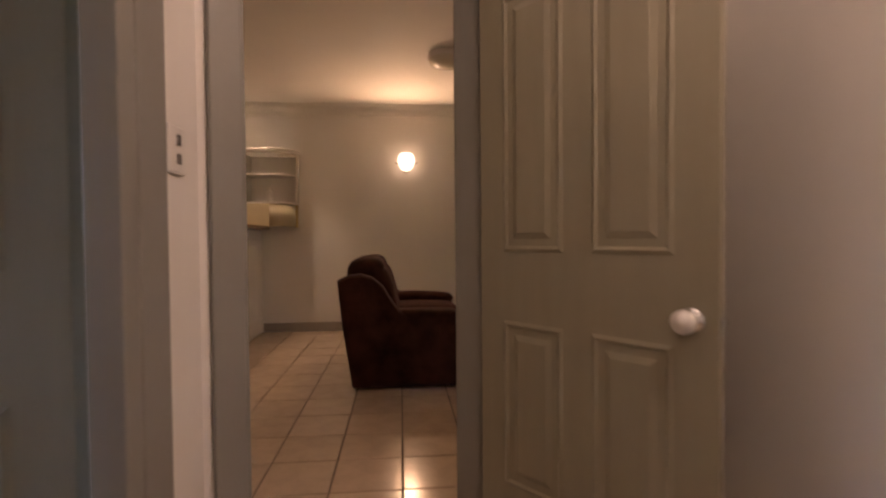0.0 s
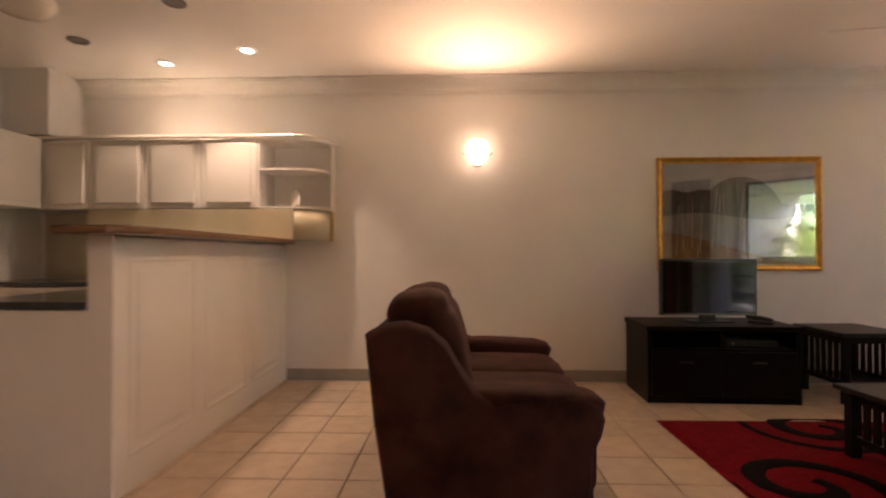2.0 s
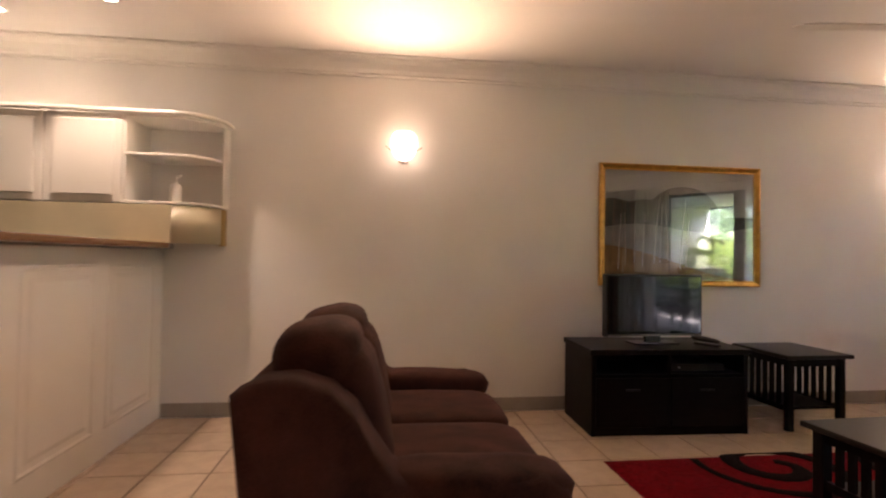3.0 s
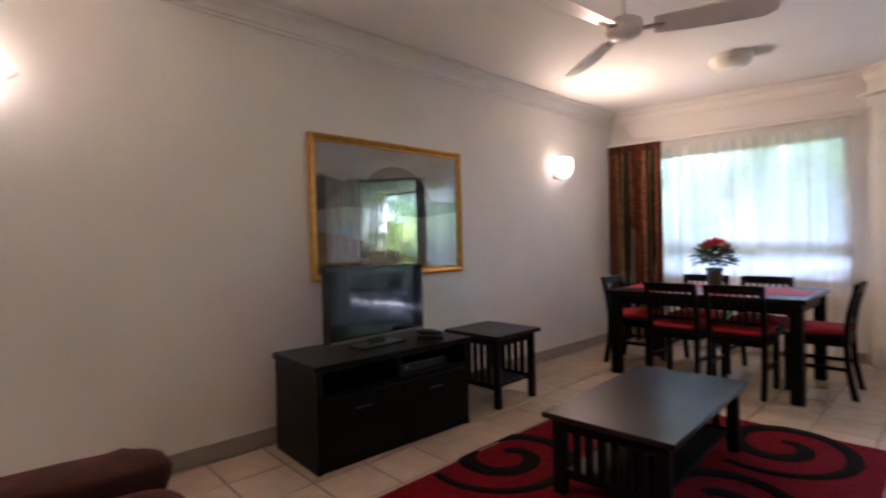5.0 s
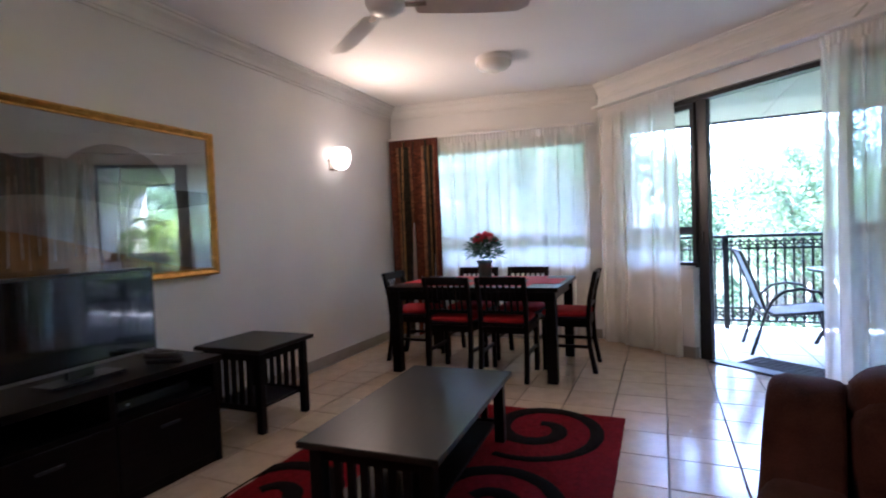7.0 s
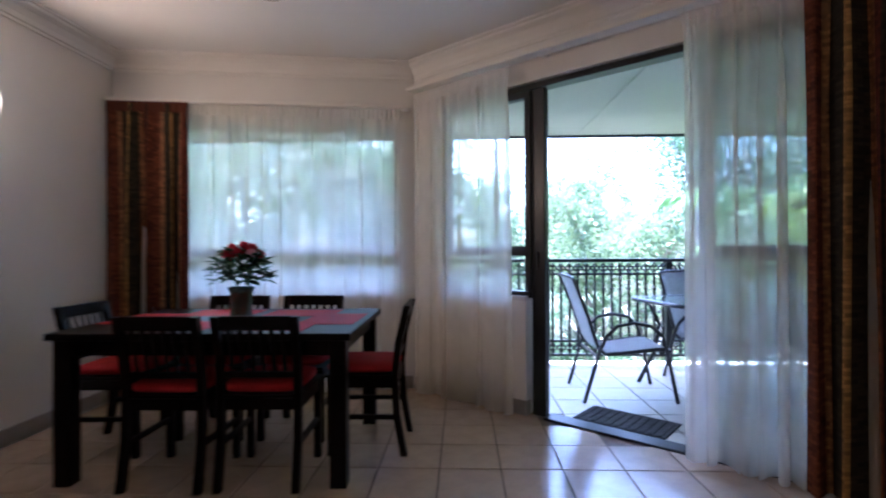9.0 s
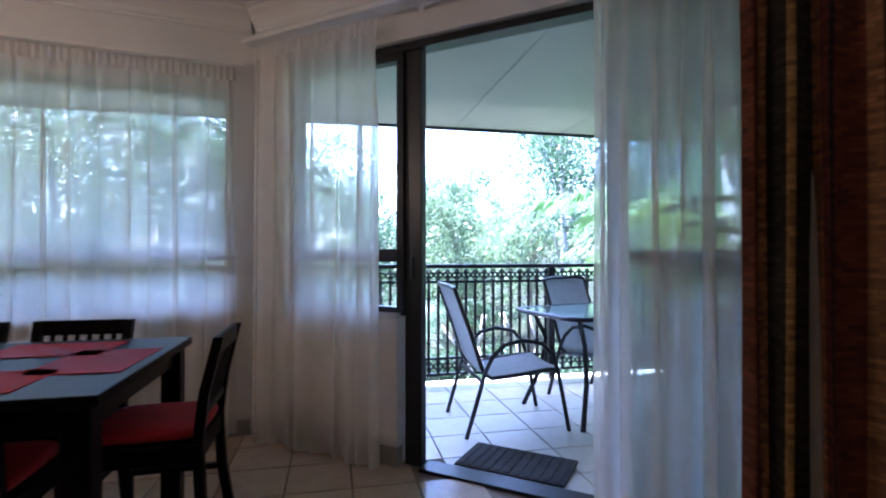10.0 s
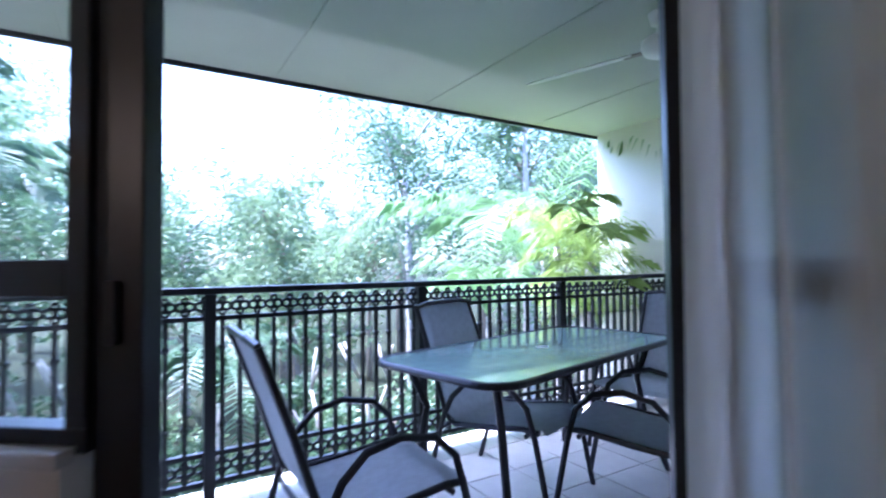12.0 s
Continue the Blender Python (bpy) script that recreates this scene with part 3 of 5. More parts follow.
def downlight(x, y, lit):
    d = thing("downlight", "recessed ceiling downlight, " + ("lit" if lit else "switched off"), "downlight", pose(x, y, CEIL), "kitchen downlights")
    bm = bmesh.new()
    lathe(bm, [(0.042, -0.004), (0.055, -0.012), (0.068, -0.008), (0.070, -0.0005)], 24)
    part("ring", bm, CORNICE if lit else GREYPL, d, "", True)
    bm = bmesh.new()
    lathe(bm, [(0.0, -0.003), (0.043, -0.0035)], 24)
    part("lens", bm, DOWNB if lit else GREYPL, d)
    if lit:
        la = new("downlight_lamp", bpy.data.lights.new("downlight_lamp", "SPOT"))
        la.data.energy, la.data.color, la.data.shadow_soft_size = DOWN_W, (1.0, 0.76, 0.48), 0.035
        la.data.spot_size, la.data.spot_blend = radians(95), 0.5
        la.location = (x, y, CEIL - 0.02)


downlight(-2.53, 6.05, True)
downlight(-1.76, 5.82, True)
downlight(-1.90, 5.10, False)
downlight(-2.9, 5.6, False)


def dome(x, y, r=0.16):
    d = thing("ceiling_light", "unlit opal glass ceiling light", "ceiling light", pose(x, y, CEIL), "ceiling lights")
    bm = bmesh.new()
    lathe(bm, [(0.0, -0.11), (r * 0.45, -0.105), (r * 0.8, -0.085), (r * 0.97, -0.055), (r, -0.04)], 28)
    part("bowl", bm, OPAL, d, "frosted opal glass bowl", True)
    bm = bmesh.new()
    lathe(bm, [(r * 1.0, -0.042), (r * 1.04, -0.035), (r * 1.04, -0.001)], 28)
    part("rim", bm, FANW, d, "", True)


dome(0.34, 4.80), dome(4.49, 4.89, 0.15), dome(-2.78, 5.02)


def lit_dome(x, y, r=0.16):
    d = thing("ceiling_light", "lit opal glass ceiling light in the hall", "ceiling light", pose(x, y, CEIL))
    bm = bmesh.new()
    lathe(bm, [(0.0, -0.11), (r * 0.45, -0.105), (r * 0.8, -0.085), (r * 0.97, -0.055), (r, -0.02)], 28)
    part("bowl", bm, HALLB, d, "glowing opal glass bowl", True)
    la = new("hall_lamp", bpy.data.lights.new("hall_lamp", "POINT"))
    la.data.energy, la.data.color, la.data.shadow_soft_size = HALL_W, (1.0, 0.78, 0.60), 0.12
    la.location = (x, y, CEIL - 0.28)


lit_dome(0.72, 0.80)


vent = thing("ceiling_vent", "slatted grey return-air grille in the ceiling", "vent", pose(-0.61, 3.50, CEIL))
for a, b, c, d in ((-0.49, 0.49, -0.30, -0.27), (-0.49, 0.49, 0.27, 0.30), (-0.49, -0.46, -0.27, 0.27), (0.46, 0.49, -0.27, 0.27)):
    part("frame_bar", B(a, b, c, d, -0.014, -0.001, bev=0.002), FRAMEP, vent)
for i in range(13):
    part("slat", B(-0.46, 0.46, -0.262 + 0.042 * i, -0.242 + 0.042 * i, -0.011, -0.002), GREYPL, vent)


def ceiling_fan(x, y, hub, first, top, m_label, reach=0.66):
    f = thing("ceiling_fan", m_label, "ceiling fan", pose(x, y, hub))
    bm = bmesh.new()
    lathe(bm, [(0.0, -0.055), (0.05, -0.052), (0.085, -0.035), (0.10, -0.005), (0.098, 0.03), (0.07, 0.05), (0.03, 0.065), (0.012, 0.07)], 28)
    part("motor", bm, FANW, f, "rounded metal motor housing", True)
    bm = bmesh.new()
    lathe(bm, [(0.012, 0.06), (0.012, top - hub - 0.06), (0.05, top - hub - 0.055), (0.062, top - hub - 0.001)], 18)
    part("down_rod", bm, FANW, f, "", True)
    for k in range(3):
        a = radians(first + 120 * k)
        bm = bmesh.new()
        n = 10
        rows = []
        for i in range(n + 1):
            q = 0.15 + (reach - 0.15) * i / n
            w = 0.060 + 0.016 * math.sin(math.pi * i / n * 0.8) - (0.03 if i == n else 0)
            rows.append([bm.verts.new((q, -w, -0.010 + 0.30 * w)), bm.verts.new((q, w, -0.010 - 0.30 * w)), bm.verts.new((q, w, -0.003 - 0.30 * w)), bm.verts.new((q, -w, -0.003 + 0.30 * w))])
        for r0, r1 in zip(rows, rows[1:]):
            for j in range(4):
                bm.faces.new((r0[j], r0[(j + 1) % 4], r1[(j + 1) % 4], r1[j]))
        bm.faces.new(rows[0]), bm.faces.new(rows[-1][::-1])
        bmesh.ops.transform(bm, matrix=Matrix.Rotation(a, 4, "Z"), verts=bm.verts)
        b = part("blade", bm, FANW, f)
        bm = bmesh.new()
        box(bm, 0.08, 0.20, -0.02, 0.02, -0.014, -0.006, 0.002)
        bmesh.ops.transform(bm, matrix=Matrix.Rotation(a, 4, "Z"), verts=bm.verts)
        part("blade_arm", bm, BRASS, b)


ceiling_fan(2.55, 4.83, 2.325, -66, CEIL, "white three-blade ceiling fan at rest", 0.71)

# ---- kitchen ----
bar = thing("breakfast_bar", "white panelled breakfast bar with a timber top", "breakfast bar")
part("body", B(-1.82, -1.70, 4.30, NY - 0.004, 0, 1.195, bev=0.004), JOINERY, bar, "white painted bar wall")
for i in range(3):
    y0 = 4.40 + i * 0.69
    bm = bmesh.new()
    o = ((y0, 0.16), (y0 + 0.58, 0.16), (y0 + 0.58, 1.10), (y0, 1.10))
    lv = [[bm.verts.new((-1.70 + dx, py + sy * k, pz + sz * k)) for (py, pz), (sy, sz) in zip(o, ((1, 1), (-1, 1), (-1, -1), (1, -1)))] for k, dx in ((0, 0.0), (0.015, 0.007), (0.028, 0.0005), (0.055, 0.001), (0.08, 0.008))]
    for a, b in zip(lv, lv[1:]):
        for j in range(4):
            bm.faces.new((a[j], a[(j + 1) % 4], b[(j + 1) % 4], b[j]))
    bm.faces.new(lv[-1])
    part("panel", bm, JOINERY, bar)
bm = bmesh.new()
rounded_slab(bm, [(-1.86, 4.14), (-1.60, 4.12), (-1.53, 4.17), (-1.50, 4.28), (-1.50, 6.1), (-1.56, 6.32), (-1.70, NY - 0.005), (-1.86, NY - 0.005)], 1.198, 1.236, 0.012)
part("bar_top", bm, TIMBER, bar, "dark stained timber bar top with rounded edge")


def unit(name, label, x0, x1, y0, y1, z0, z1, doors, category="cupboard", drawers=0, face="-y"):
    c = thing(name, label, category)
    part("body", B(x0, x1, y0, y1, z0, z1, bev=0.003), JOINERY, c)
    n = doors
    for i in range(n):
        if face == "-y":
            a, b = x0 + (x1 - x0) * i / n + 0.004, x0 + (x1 - x0) * (i + 1) / n - 0.004
            d = part("door", B(a, b, y0 - 0.020, y0 - 0.002, z0 + 0.004, z1 - 0.004, bev=0.004), JOINERY, c)
            for q in (0.045,):
                bm = bmesh.new()
                box(bm, a + q, b - q, y0 - 0.034, y0 - 0.020, z0 + q, z1 - q, 0.009)
                part("raised_panel", bm, JOINERY, d)
        else:
            a, b = y0 + (y1 - y0) * i / n + 0.004, y0 + (y1 - y0) * (i + 1) / n - 0.004
            d = part("door", B(x1 + 0.002, x1 + 0.020, a, b, z0 + 0.004, z1 - 0.004, bev=0.004), JOINERY, c)
            part("raised_panel", B(x1 + 0.020, x1 + 0.027, a + 0.045, b - 0.045, z0 + 0.045, z1 - 0.045, bev=0.005), JOINERY, d)
    return c


for i in range(4):
    unit("wall_cupboard", "white panelled wall cupboard", -3.70 + 0.47 * i, -3.232 + 0.47 * i, 6.17, NY - 0.004, 1.49, 2.07, 1)
unit("wall_cupboard", "white panelled wall cupboard on the side wall", -3.945, -3.62, 4.4, 6.1, 1.49, 2.07, 3, face="+x")
sh = thing("open_shelf_unit", "white open corner shelves with a curved end", "shelf")
CURVE = [(-1.82, NY - 0.005), (-1.82, 6.15), (-1.50, 6.15), (-1.40, 6.18), (-1.32, 6.26), (-1.27, 6.38), (-1.26, NY - 0.005)]
for nm, z0, z1 in (("bottom_shelf", 1.49, 1.508), ("middle_shelf", 1.805, 1.822), ("top", 2.052, 2.07)):
    bm = bmesh.new()
    rounded_slab(bm, CURVE, z0, z1, 0.003)
    part(nm, bm, JOINERY, sh)
part("side", B(-1.819, -1.803, 6.155, NY - 0.005, 1.508, 2.052), JOINERY, sh)
part("end_panel", B(-1.275, -1.258, 6.36, NY - 0.005, 1.508, 2.052, bev=0.003), JOINERY, sh)
mould = thing("cupboard_moulding", "white timber moulding along the cupboard tops", "moulding")
part("strip", B(-3.70, -1.50, 6.125, 6.165, 2.073, 2.10, bev=0.008), JOINERY, mould)
bm = bmesh.new()
tube(bm, [(-1.51, 6.145, 2.087), (-1.39, 6.165, 2.087), (-1.29, 6.25, 2.087), (-1.245, 6.37, 2.087), (-1.24, 6.49, 2.087)], 0.014, 8)
part("curved_end", bm, JOINERY, mould)
bt = thing("soap_bottle", "small white pump bottle standing on a shelf", "bottle", pose(-1.55, 6.30, 1.509))
bm = bmesh.new()
lathe(bm, [(0, 0), (0.033, 0), (0.036, 0.01), (0.036, 0.10), (0.028, 0.125), (0.012, 0.135), (0.012, 0.15)], 18)
part("bottle", bm, PLASTIC, bt, "", True)
bm = bmesh.new()
tube(bm, [(0, 0, 0.148), (0, 0, 0.185), (0.03, 0, 0.188)], 0.007)
part("pump", bm, PLASTIC, bt)
# The straight panel is added: it stands in for the evenly lit splashback.
pn = thing("cupboard_valance", "olive-cream curved end with an added sheet standing in for the lit splashback", "valance")
part("panel", B(-3.25, -1.52, 6.150, 6.166, 1.238, 1.486, bev=0.002), SPLASH, pn)
vl = [(-1.519, 6.158), (-1.47, 6.163), (-1.40, 6.192), (-1.335, 6.265), (-1.295, 6.36), (-1.285, 6.42)]
bm = bmesh.new()
rows = [[bm.verts.new((x + dx, y + dy, z)) for x, y in vl] for z, dx, dy in ((1.235, 0, 0), (1.486, 0, 0), (1.486, -0.012, 0.012), (1.235, -0.012, 0.012))]
for k in range(4):
    for i in range(len(vl) - 1):
        bm.faces.new((rows[k][i], rows[k][i + 1], rows[(k + 1) % 4][i + 1], rows[(k + 1) % 4][i]))
part("curved_panel", bm, SPLASH, pn, "", True)
part("end_trim", B(-1.30, -1.272, 6.425, NY - 0.003, 1.225, 1.486, bev=0.004), EDGE, pn, "yellow timber end trim")
sp = thing("splashback", "olive-cream splashback on the kitchen wall", "splashback")
part("sheet", B(-3.90, -1.86, NY - 0.010, NY - 0.003, 0.905, 1.485), SPLASH, sp)
bn = unit("base_cupboard", "white base cupboard under the return bench", -2.42, -1.824, 4.33, 5.88, 0.0, 0.86, 0)
part("end_panel", B(-2.42, -1.83, 4.315, 4.329, 0.0, 0.86, bev=0.003), JOINERY, bn)
unit("base_cupboard", "white base cupboard along the kitchen wall", -3.90, -1.824, 5.92, NY - 0.004, 0.0, 0.86, 4)
wt = thing("worktop", "dark speckled kitchen worktop", "worktop")
bm = bmesh.new()
rounded_slab(bm, [(-2.46, 4.29), (-1.822, 4.29), (-1.822, NY - 0.036), (-3.93, NY - 0.036), (-3.93, 5.88), (-2.46, 5.88)], 0.863, 0.90, 0.006)
part("slab", bm, BENCH, wt)
ov = thing("oven", "timber-fronted oven unit on the side wall", "oven")
part("body", B(-3.94, -3.36, 4.0, 4.62, 0.0, 0.90, bev=0.004), SPLASH, ov)
part("door", B(-3.36, -3.335, 4.06, 4.56, 0.15, 0.70, bev=0.006), BLACKPL, ov, "black glass oven door")
setting("kitchen_nib", B(-3.95, -3.55, 6.10, NY - 0.001, 2.11, CEIL), WALL, "cream painted bulkhead")

# switches and keypad
def plate(name, label, m, w, h, material, dots):
    p_ = thing(name, label, "switch", m)
    part("plate", B(-w / 2, w / 2, -0.010, 0, -h / 2, h / 2, bev=0.003), material, p_)
    for x, z, s in dots:
        part("rocker", B(x - s, x + s, -0.014, -0.010, z - s * 1.4, z + s * 1.4, bev=0.002), GREYPL if material is PLASTIC else SILVER, p_)
    return p_


plate("light_switch", "white double light switch on the hall wall", pose(-0.5, 1.505, 1.262, 0, 0, 90), 0.070, 0.090, PLASTIC, ((0, 0.018, 0.007), (0, -0.018, 0.007)))
plate("alarm_keypad", "grey keypad on the partition wall", pose(-1.04, 2.70, 1.275, 0, 0, 90), 0.085, 0.12, GREYPL, ((0, 0.02, 0.02), (0, -0.035, 0.008)))
plate("light_switch", "white light switch beside the keypad", pose(-1.04, 2.80, 1.265, 0, 0, 90), 0.10, 0.10, PLASTIC, ((-0.02, 0.0, 0.007),))


# ---- upholstered seats ----
def puff(name, parent, c, size, e=0.35, seg=20, tilt=None, lump=0.0, label=""):
    """A soft padded block: a superellipsoid with slight unevenness."""
    bm = bmesh.new()
    bmesh.ops.create_uvsphere(bm, u_segments=seg, v_segments=seg // 2 + 4, radius=1.0)
    sg = lambda v, k: math.copysign(abs(v) ** k, v)
    for v in bm.verts:
        th = math.atan2(v.co.y, v.co.x)
        ph = math.asin(max(-1, min(1, v.co.z)))
        q = Vector((sg(math.cos(ph), e) * sg(math.cos(th), e), sg(math.cos(ph), e) * sg(math.sin(th), e), sg(math.sin(ph), e)))
        k = 1 + lump * noise.noise(q * 1.7 + Vector(c))
        v.co = Vector((q.x * size[0] / 2, q.y * size[1] / 2, q.z * size[2] / 2)) * k
    m = Matrix.Translation(c)
    if tilt:
        m = m @ Euler([radians(a) for a in tilt]).to_matrix().to_4x4()
    bmesh.ops.transform(bm, matrix=m, verts=bm.verts)
    return part(name, bm, SUEDE, parent, label, True)


def sofa(name, label, m, w):
    """Recliner seat facing +x, its back along y, centred on y = 0."""
    s = thing(name, label, "sofa", m)
    h = w / 2
    bm = bmesh.new()
    pr = [(-0.36, 0.02), (0.40, 0.02), (0.40, 0.30), (-0.18, 0.36), (-0.34, 0.80), (-0.50, 0.79), (-0.44, 0.45)]
    a = [bm.verts.new((x, -h + 0.03, z)) for x, z in pr]
    b = [bm.verts.new((x, h - 0.03, z)) for x, z in pr]
    f1, f2 = bm.faces.new(a), bm.faces.new(b[::-1])
    for i in range(len(pr)):
        bm.faces.new((a[i], a[(i + 1) % len(pr)], b[(i + 1) % len(pr)], b[i]))
    bmesh.ops.recalc_face_normals(bm, faces=bm.faces)
    bmesh.ops.bevel(bm, geom=bm.edges[:], offset=0.02, segments=2, affect="EDGES", profile=0.5)
    part("frame", bm, SUEDE, s, "brown suede covered frame")
    n = 2 if w > 1.1 else 1
    cw = (w - 0.42) / n
    for i in range(n):
        y = -h + 0.21 + cw * (i + 0.5)
        puff("seat_cushion", s, (0.13, y, 0.40), (0.66, cw * 1.02, 0.22), 0.4, lump=0.03)
        puff("back_cushion", s, (-0.21, y, 0.62), (0.26, cw * 1.02, 0.50), 0.55, tilt=(0, -14, 0), lump=0.05)
        puff("head_cushion", s, (-0.31, y, 0.81), (0.30, cw * 1.03, 0.27), 0.7, tilt=(0, -10, 0), lump=0.05)
        puff("footrest", s, (0.42, y, 0.24), (0.10, cw, 0.32), 0.35, lump=0.02)
    side = [(-0.40, 0.02), (0.36, 0.02), (0.385, 0.10), (0.395, 0.33), (0.43, 0.40), (0.445, 0.46), (0.425, 0.52), (0.36, 0.555), (0.20, 0.55), (0.02, 0.54), (-0.07, 0.575), (-0.13, 0.66), (-0.18, 0.75), (-0.25, 0.81), (-0.34, 0.835), (-0.43, 0.825), (-0.50, 0.79), (-0.465, 0.45)]
    for sy in (-1, 1):
        bm = bmesh.new()
        n_ = len(side)
        rows = []
        for k, (off, grow_) in enumerate(((0.0, -0.030), (0.012, -0.012), (0.04, 0.0), (0.15, 0.0), (0.185, -0.010), (0.20, -0.030))):
            cx, cz = -0.03, 0.40
            row = []
            for x, z in side:
                l = math.hypot(x - cx, z - cz)
                q = 1 + grow_ / l
                lump = 0.006 * noise.noise((x * 6, z * 6, k * 0.7 + sy))
                row.append(bm.verts.new((cx + (x - cx) * q, sy * (h - off) + lump, max(0.015, cz + (z - cz) * q + lump))))
            rows.append(row)
        for a, b in zip(rows, rows[1:]):
            for i in range(n_):
                bm.faces.new((a[i], a[(i + 1) % n_], b[(i + 1) % n_], b[i]))
        bm.faces.new(rows[0][::-1]), bm.faces.new(rows[-1])
        part("side_panel", bm, SUEDE, s, "padded arm and wing", True)
        puff("arm_pad", s, (0.17, sy * (h - 0.115), 0.505), (0.58, 0.225, 0.13), 0.55, tilt=(0, 2, 0), lump=0.05)
    for sx in (-0.30, 0.34):
        for sy in (-1, 1):
            part("foot", B(sx - 0.03, sx + 0.03, sy * (h - 0.12) - 0.03, sy * (h - 0.12) + 0.03, 0, 0.03), BLACKPL, s)
    return s


sofa("sofa", "chocolate brown suede two-seat recliner sofa", pose(-0.03, 4.77, 0, 0, 0, 0), 1.42)
sofa("armchair", "chocolate brown suede recliner armchair", pose(1.87, 2.91, 0, 0, 0, 165) @ Matrix.Diagonal((1, 1, 0.80, 1)), 1.0)


# ---- television corner ----
tc = thing("tv_cabinet", "black wooden television cabinet with open shelf", "tv cabinet", pose(1.80, 6.13, 0, 0, 0, -1.5))
W, Dp, Hh = 1.10, 0.52, 0.575
part("top", B(-W / 2 - 0.015, W / 2 + 0.015, -Dp / 2 - 0.02, Dp / 2, Hh - 0.035, Hh, bev=0.004), BLACKWOOD, tc)
for x in (-W / 2, W / 2 - 0.03):
    part("side", B(x, x + 0.03, -Dp / 2, Dp / 2, 0, Hh - 0.035, bev=0.003), BLACKWOOD, tc)
part("back", B(-W / 2 + 0.03, W / 2 - 0.03, Dp / 2 - 0.015, Dp / 2, 0.05, Hh - 0.035), BLACKWOOD, tc)
part("bottom", B(-W / 2 + 0.03, W / 2 - 0.03, -Dp / 2 + 0.01, Dp / 2 - 0.015, 0.03, 0.055), BLACKWOOD, tc)
part("shelf", B(-W / 2 + 0.03, W / 2 - 0.03, -Dp / 2 + 0.02, Dp / 2 - 0.015, 0.385, 0.405), BLACKWOOD, tc)
part("divider", B(-0.012, 0.012, -Dp / 2 + 0.02, Dp / 2 - 0.015, 0.405, Hh - 0.035), BLACKWOOD, tc)
part("plinth", B(-W / 2 + 0.03, W / 2 - 0.03, -Dp / 2 + 0.012, -Dp / 2 + 0.03, 0, 0.03), BLACKWOOD, tc)
for i in range(2):
    a = -W / 2 + 0.032 + i * (W / 2 - 0.03)
    d = part("drawer", B(a, a + W / 2 - 0.036, -Dp / 2 - 0.004, -Dp / 2 + 0.014, 0.057, 0.383, bev=0.004), BLACKWOOD, tc)
    part("handle", B(a + 0.2, a + 0.3, -Dp / 2 - 0.016, -Dp / 2 - 0.004, 0.30, 0.312, bev=0.002), BLACKPL, d)
dv = thing("disc_player", "slim black disc player on the cabinet shelf", "disc player", pose(2.06, 6.10, 0.407, 0, 0, -1.5))
part("case", B(-0.19, 0.19, -0.13, 0.13, 0, 0.045, bev=0.004), BLACKPL, dv)
part("button", B(-0.15, -0.135, -0.134, -0.13, 0.018, 0.028), SILVER, dv)
tv = thing("television", "black flat-screen television, switched off", "television", pose(1.787, 6.10, 0.576, 0, 0, 4))
part("panel", B(-0.382, 0.382, -0.03, 0.02, 0.055, 0.495, bev=0.006), BLACKPL, tv, "glossy black bezel")
part("screen", B(-0.366, 0.366, -0.0325, -0.030, 0.075, 0.48), SCREEN, tv, "glossy black screen")
part("chin", B(-0.366, 0.366, -0.034, -0.030, 0.058, 0.070), GREYPL, tv, "dark grey strip")
part("neck", B(-0.06, 0.06, -0.012, 0.018, 0.010, 0.08, bev=0.004), BLACKPL, tv)
part("base", B(-0.17, 0.17, -0.075, 0.07, 0.0, 0.012, bev=0.004), BLACKPL, tv)
rc = thing("remote_control", "black remote controls lying on the cabinet", "remote control", pose(2.13, 5.98, 0.576, 0, 0, 30))
part("body", B(-0.022, 0.022, -0.09, 0.09, 0, 0.022, bev=0.008), BLACKPL, rc)
bm = bmesh.new()
tube(bm, [(0.05 + 0.085 * math.cos(a), 0.02 + 0.06 * math.sin(a), 0.026 + 0.035 * math.sin(a * 0.5)) for a in np.linspace(0, 6.0, 22)], 0.015, 8)
hp = thing("headset", "coiled black headset lying on the cabinet", "headset", pose(2.06, 5.95, 0.576))
part("band", bm, BLACKPL, hp)


def slat_table(name, label, m, w, d, h, n, wood_top, shelf, leg=0.055, sides=("x",)):
    t = thing(name, label, "table", m)
    part("tabletop", B(-w / 2, w / 2, -d / 2, d / 2, h - 0.028, h, bev=0.005), wood_top, t)
    lx, ly = w / 2 - 0.035 - leg, d / 2 - 0.035 - leg
    for sx in (-1, 1):
        for sy in (-1, 1):
            x, y = sx * (lx + leg / 2), sy * (ly + leg / 2)
            part("leg", B(x - leg / 2, x + leg / 2, y - leg / 2, y + leg / 2, 0, h - 0.028, bev=0.003), BLACKWOOD, t)
    for sy in (-1, 1):
        part("apron", B(-lx, lx, sy * (ly + leg / 2) - 0.01, sy * (ly + leg / 2) + 0.01, h - 0.085, h - 0.028), BLACKWOOD, t)
    for sx in (-1, 1):
        x = sx * (lx + leg / 2)
        part("apron", B(x - 0.01, x + 0.01, -ly, ly, h - 0.085, h - 0.028), BLACKWOOD, t)
        part("rail", B(x - 0.011, x + 0.011, -ly, ly, shelf - 0.02, shelf + 0.02), BLACKWOOD, t)
        for i in range(n):
            y = -ly + 2 * ly * (i + 1) / (n + 1)
            part("slat", B(x - 0.008, x + 0.008, y - 0.017, y + 0.017, shelf + 0.02, h - 0.085), BLACKWOOD, t)
    part("shelf", B(-lx - leg / 2 + 0.012, lx + leg / 2 - 0.012, -ly, ly, shelf - 0.012, shelf + 0.008, bev=0.002), BLACKWOOD, t)
    return t


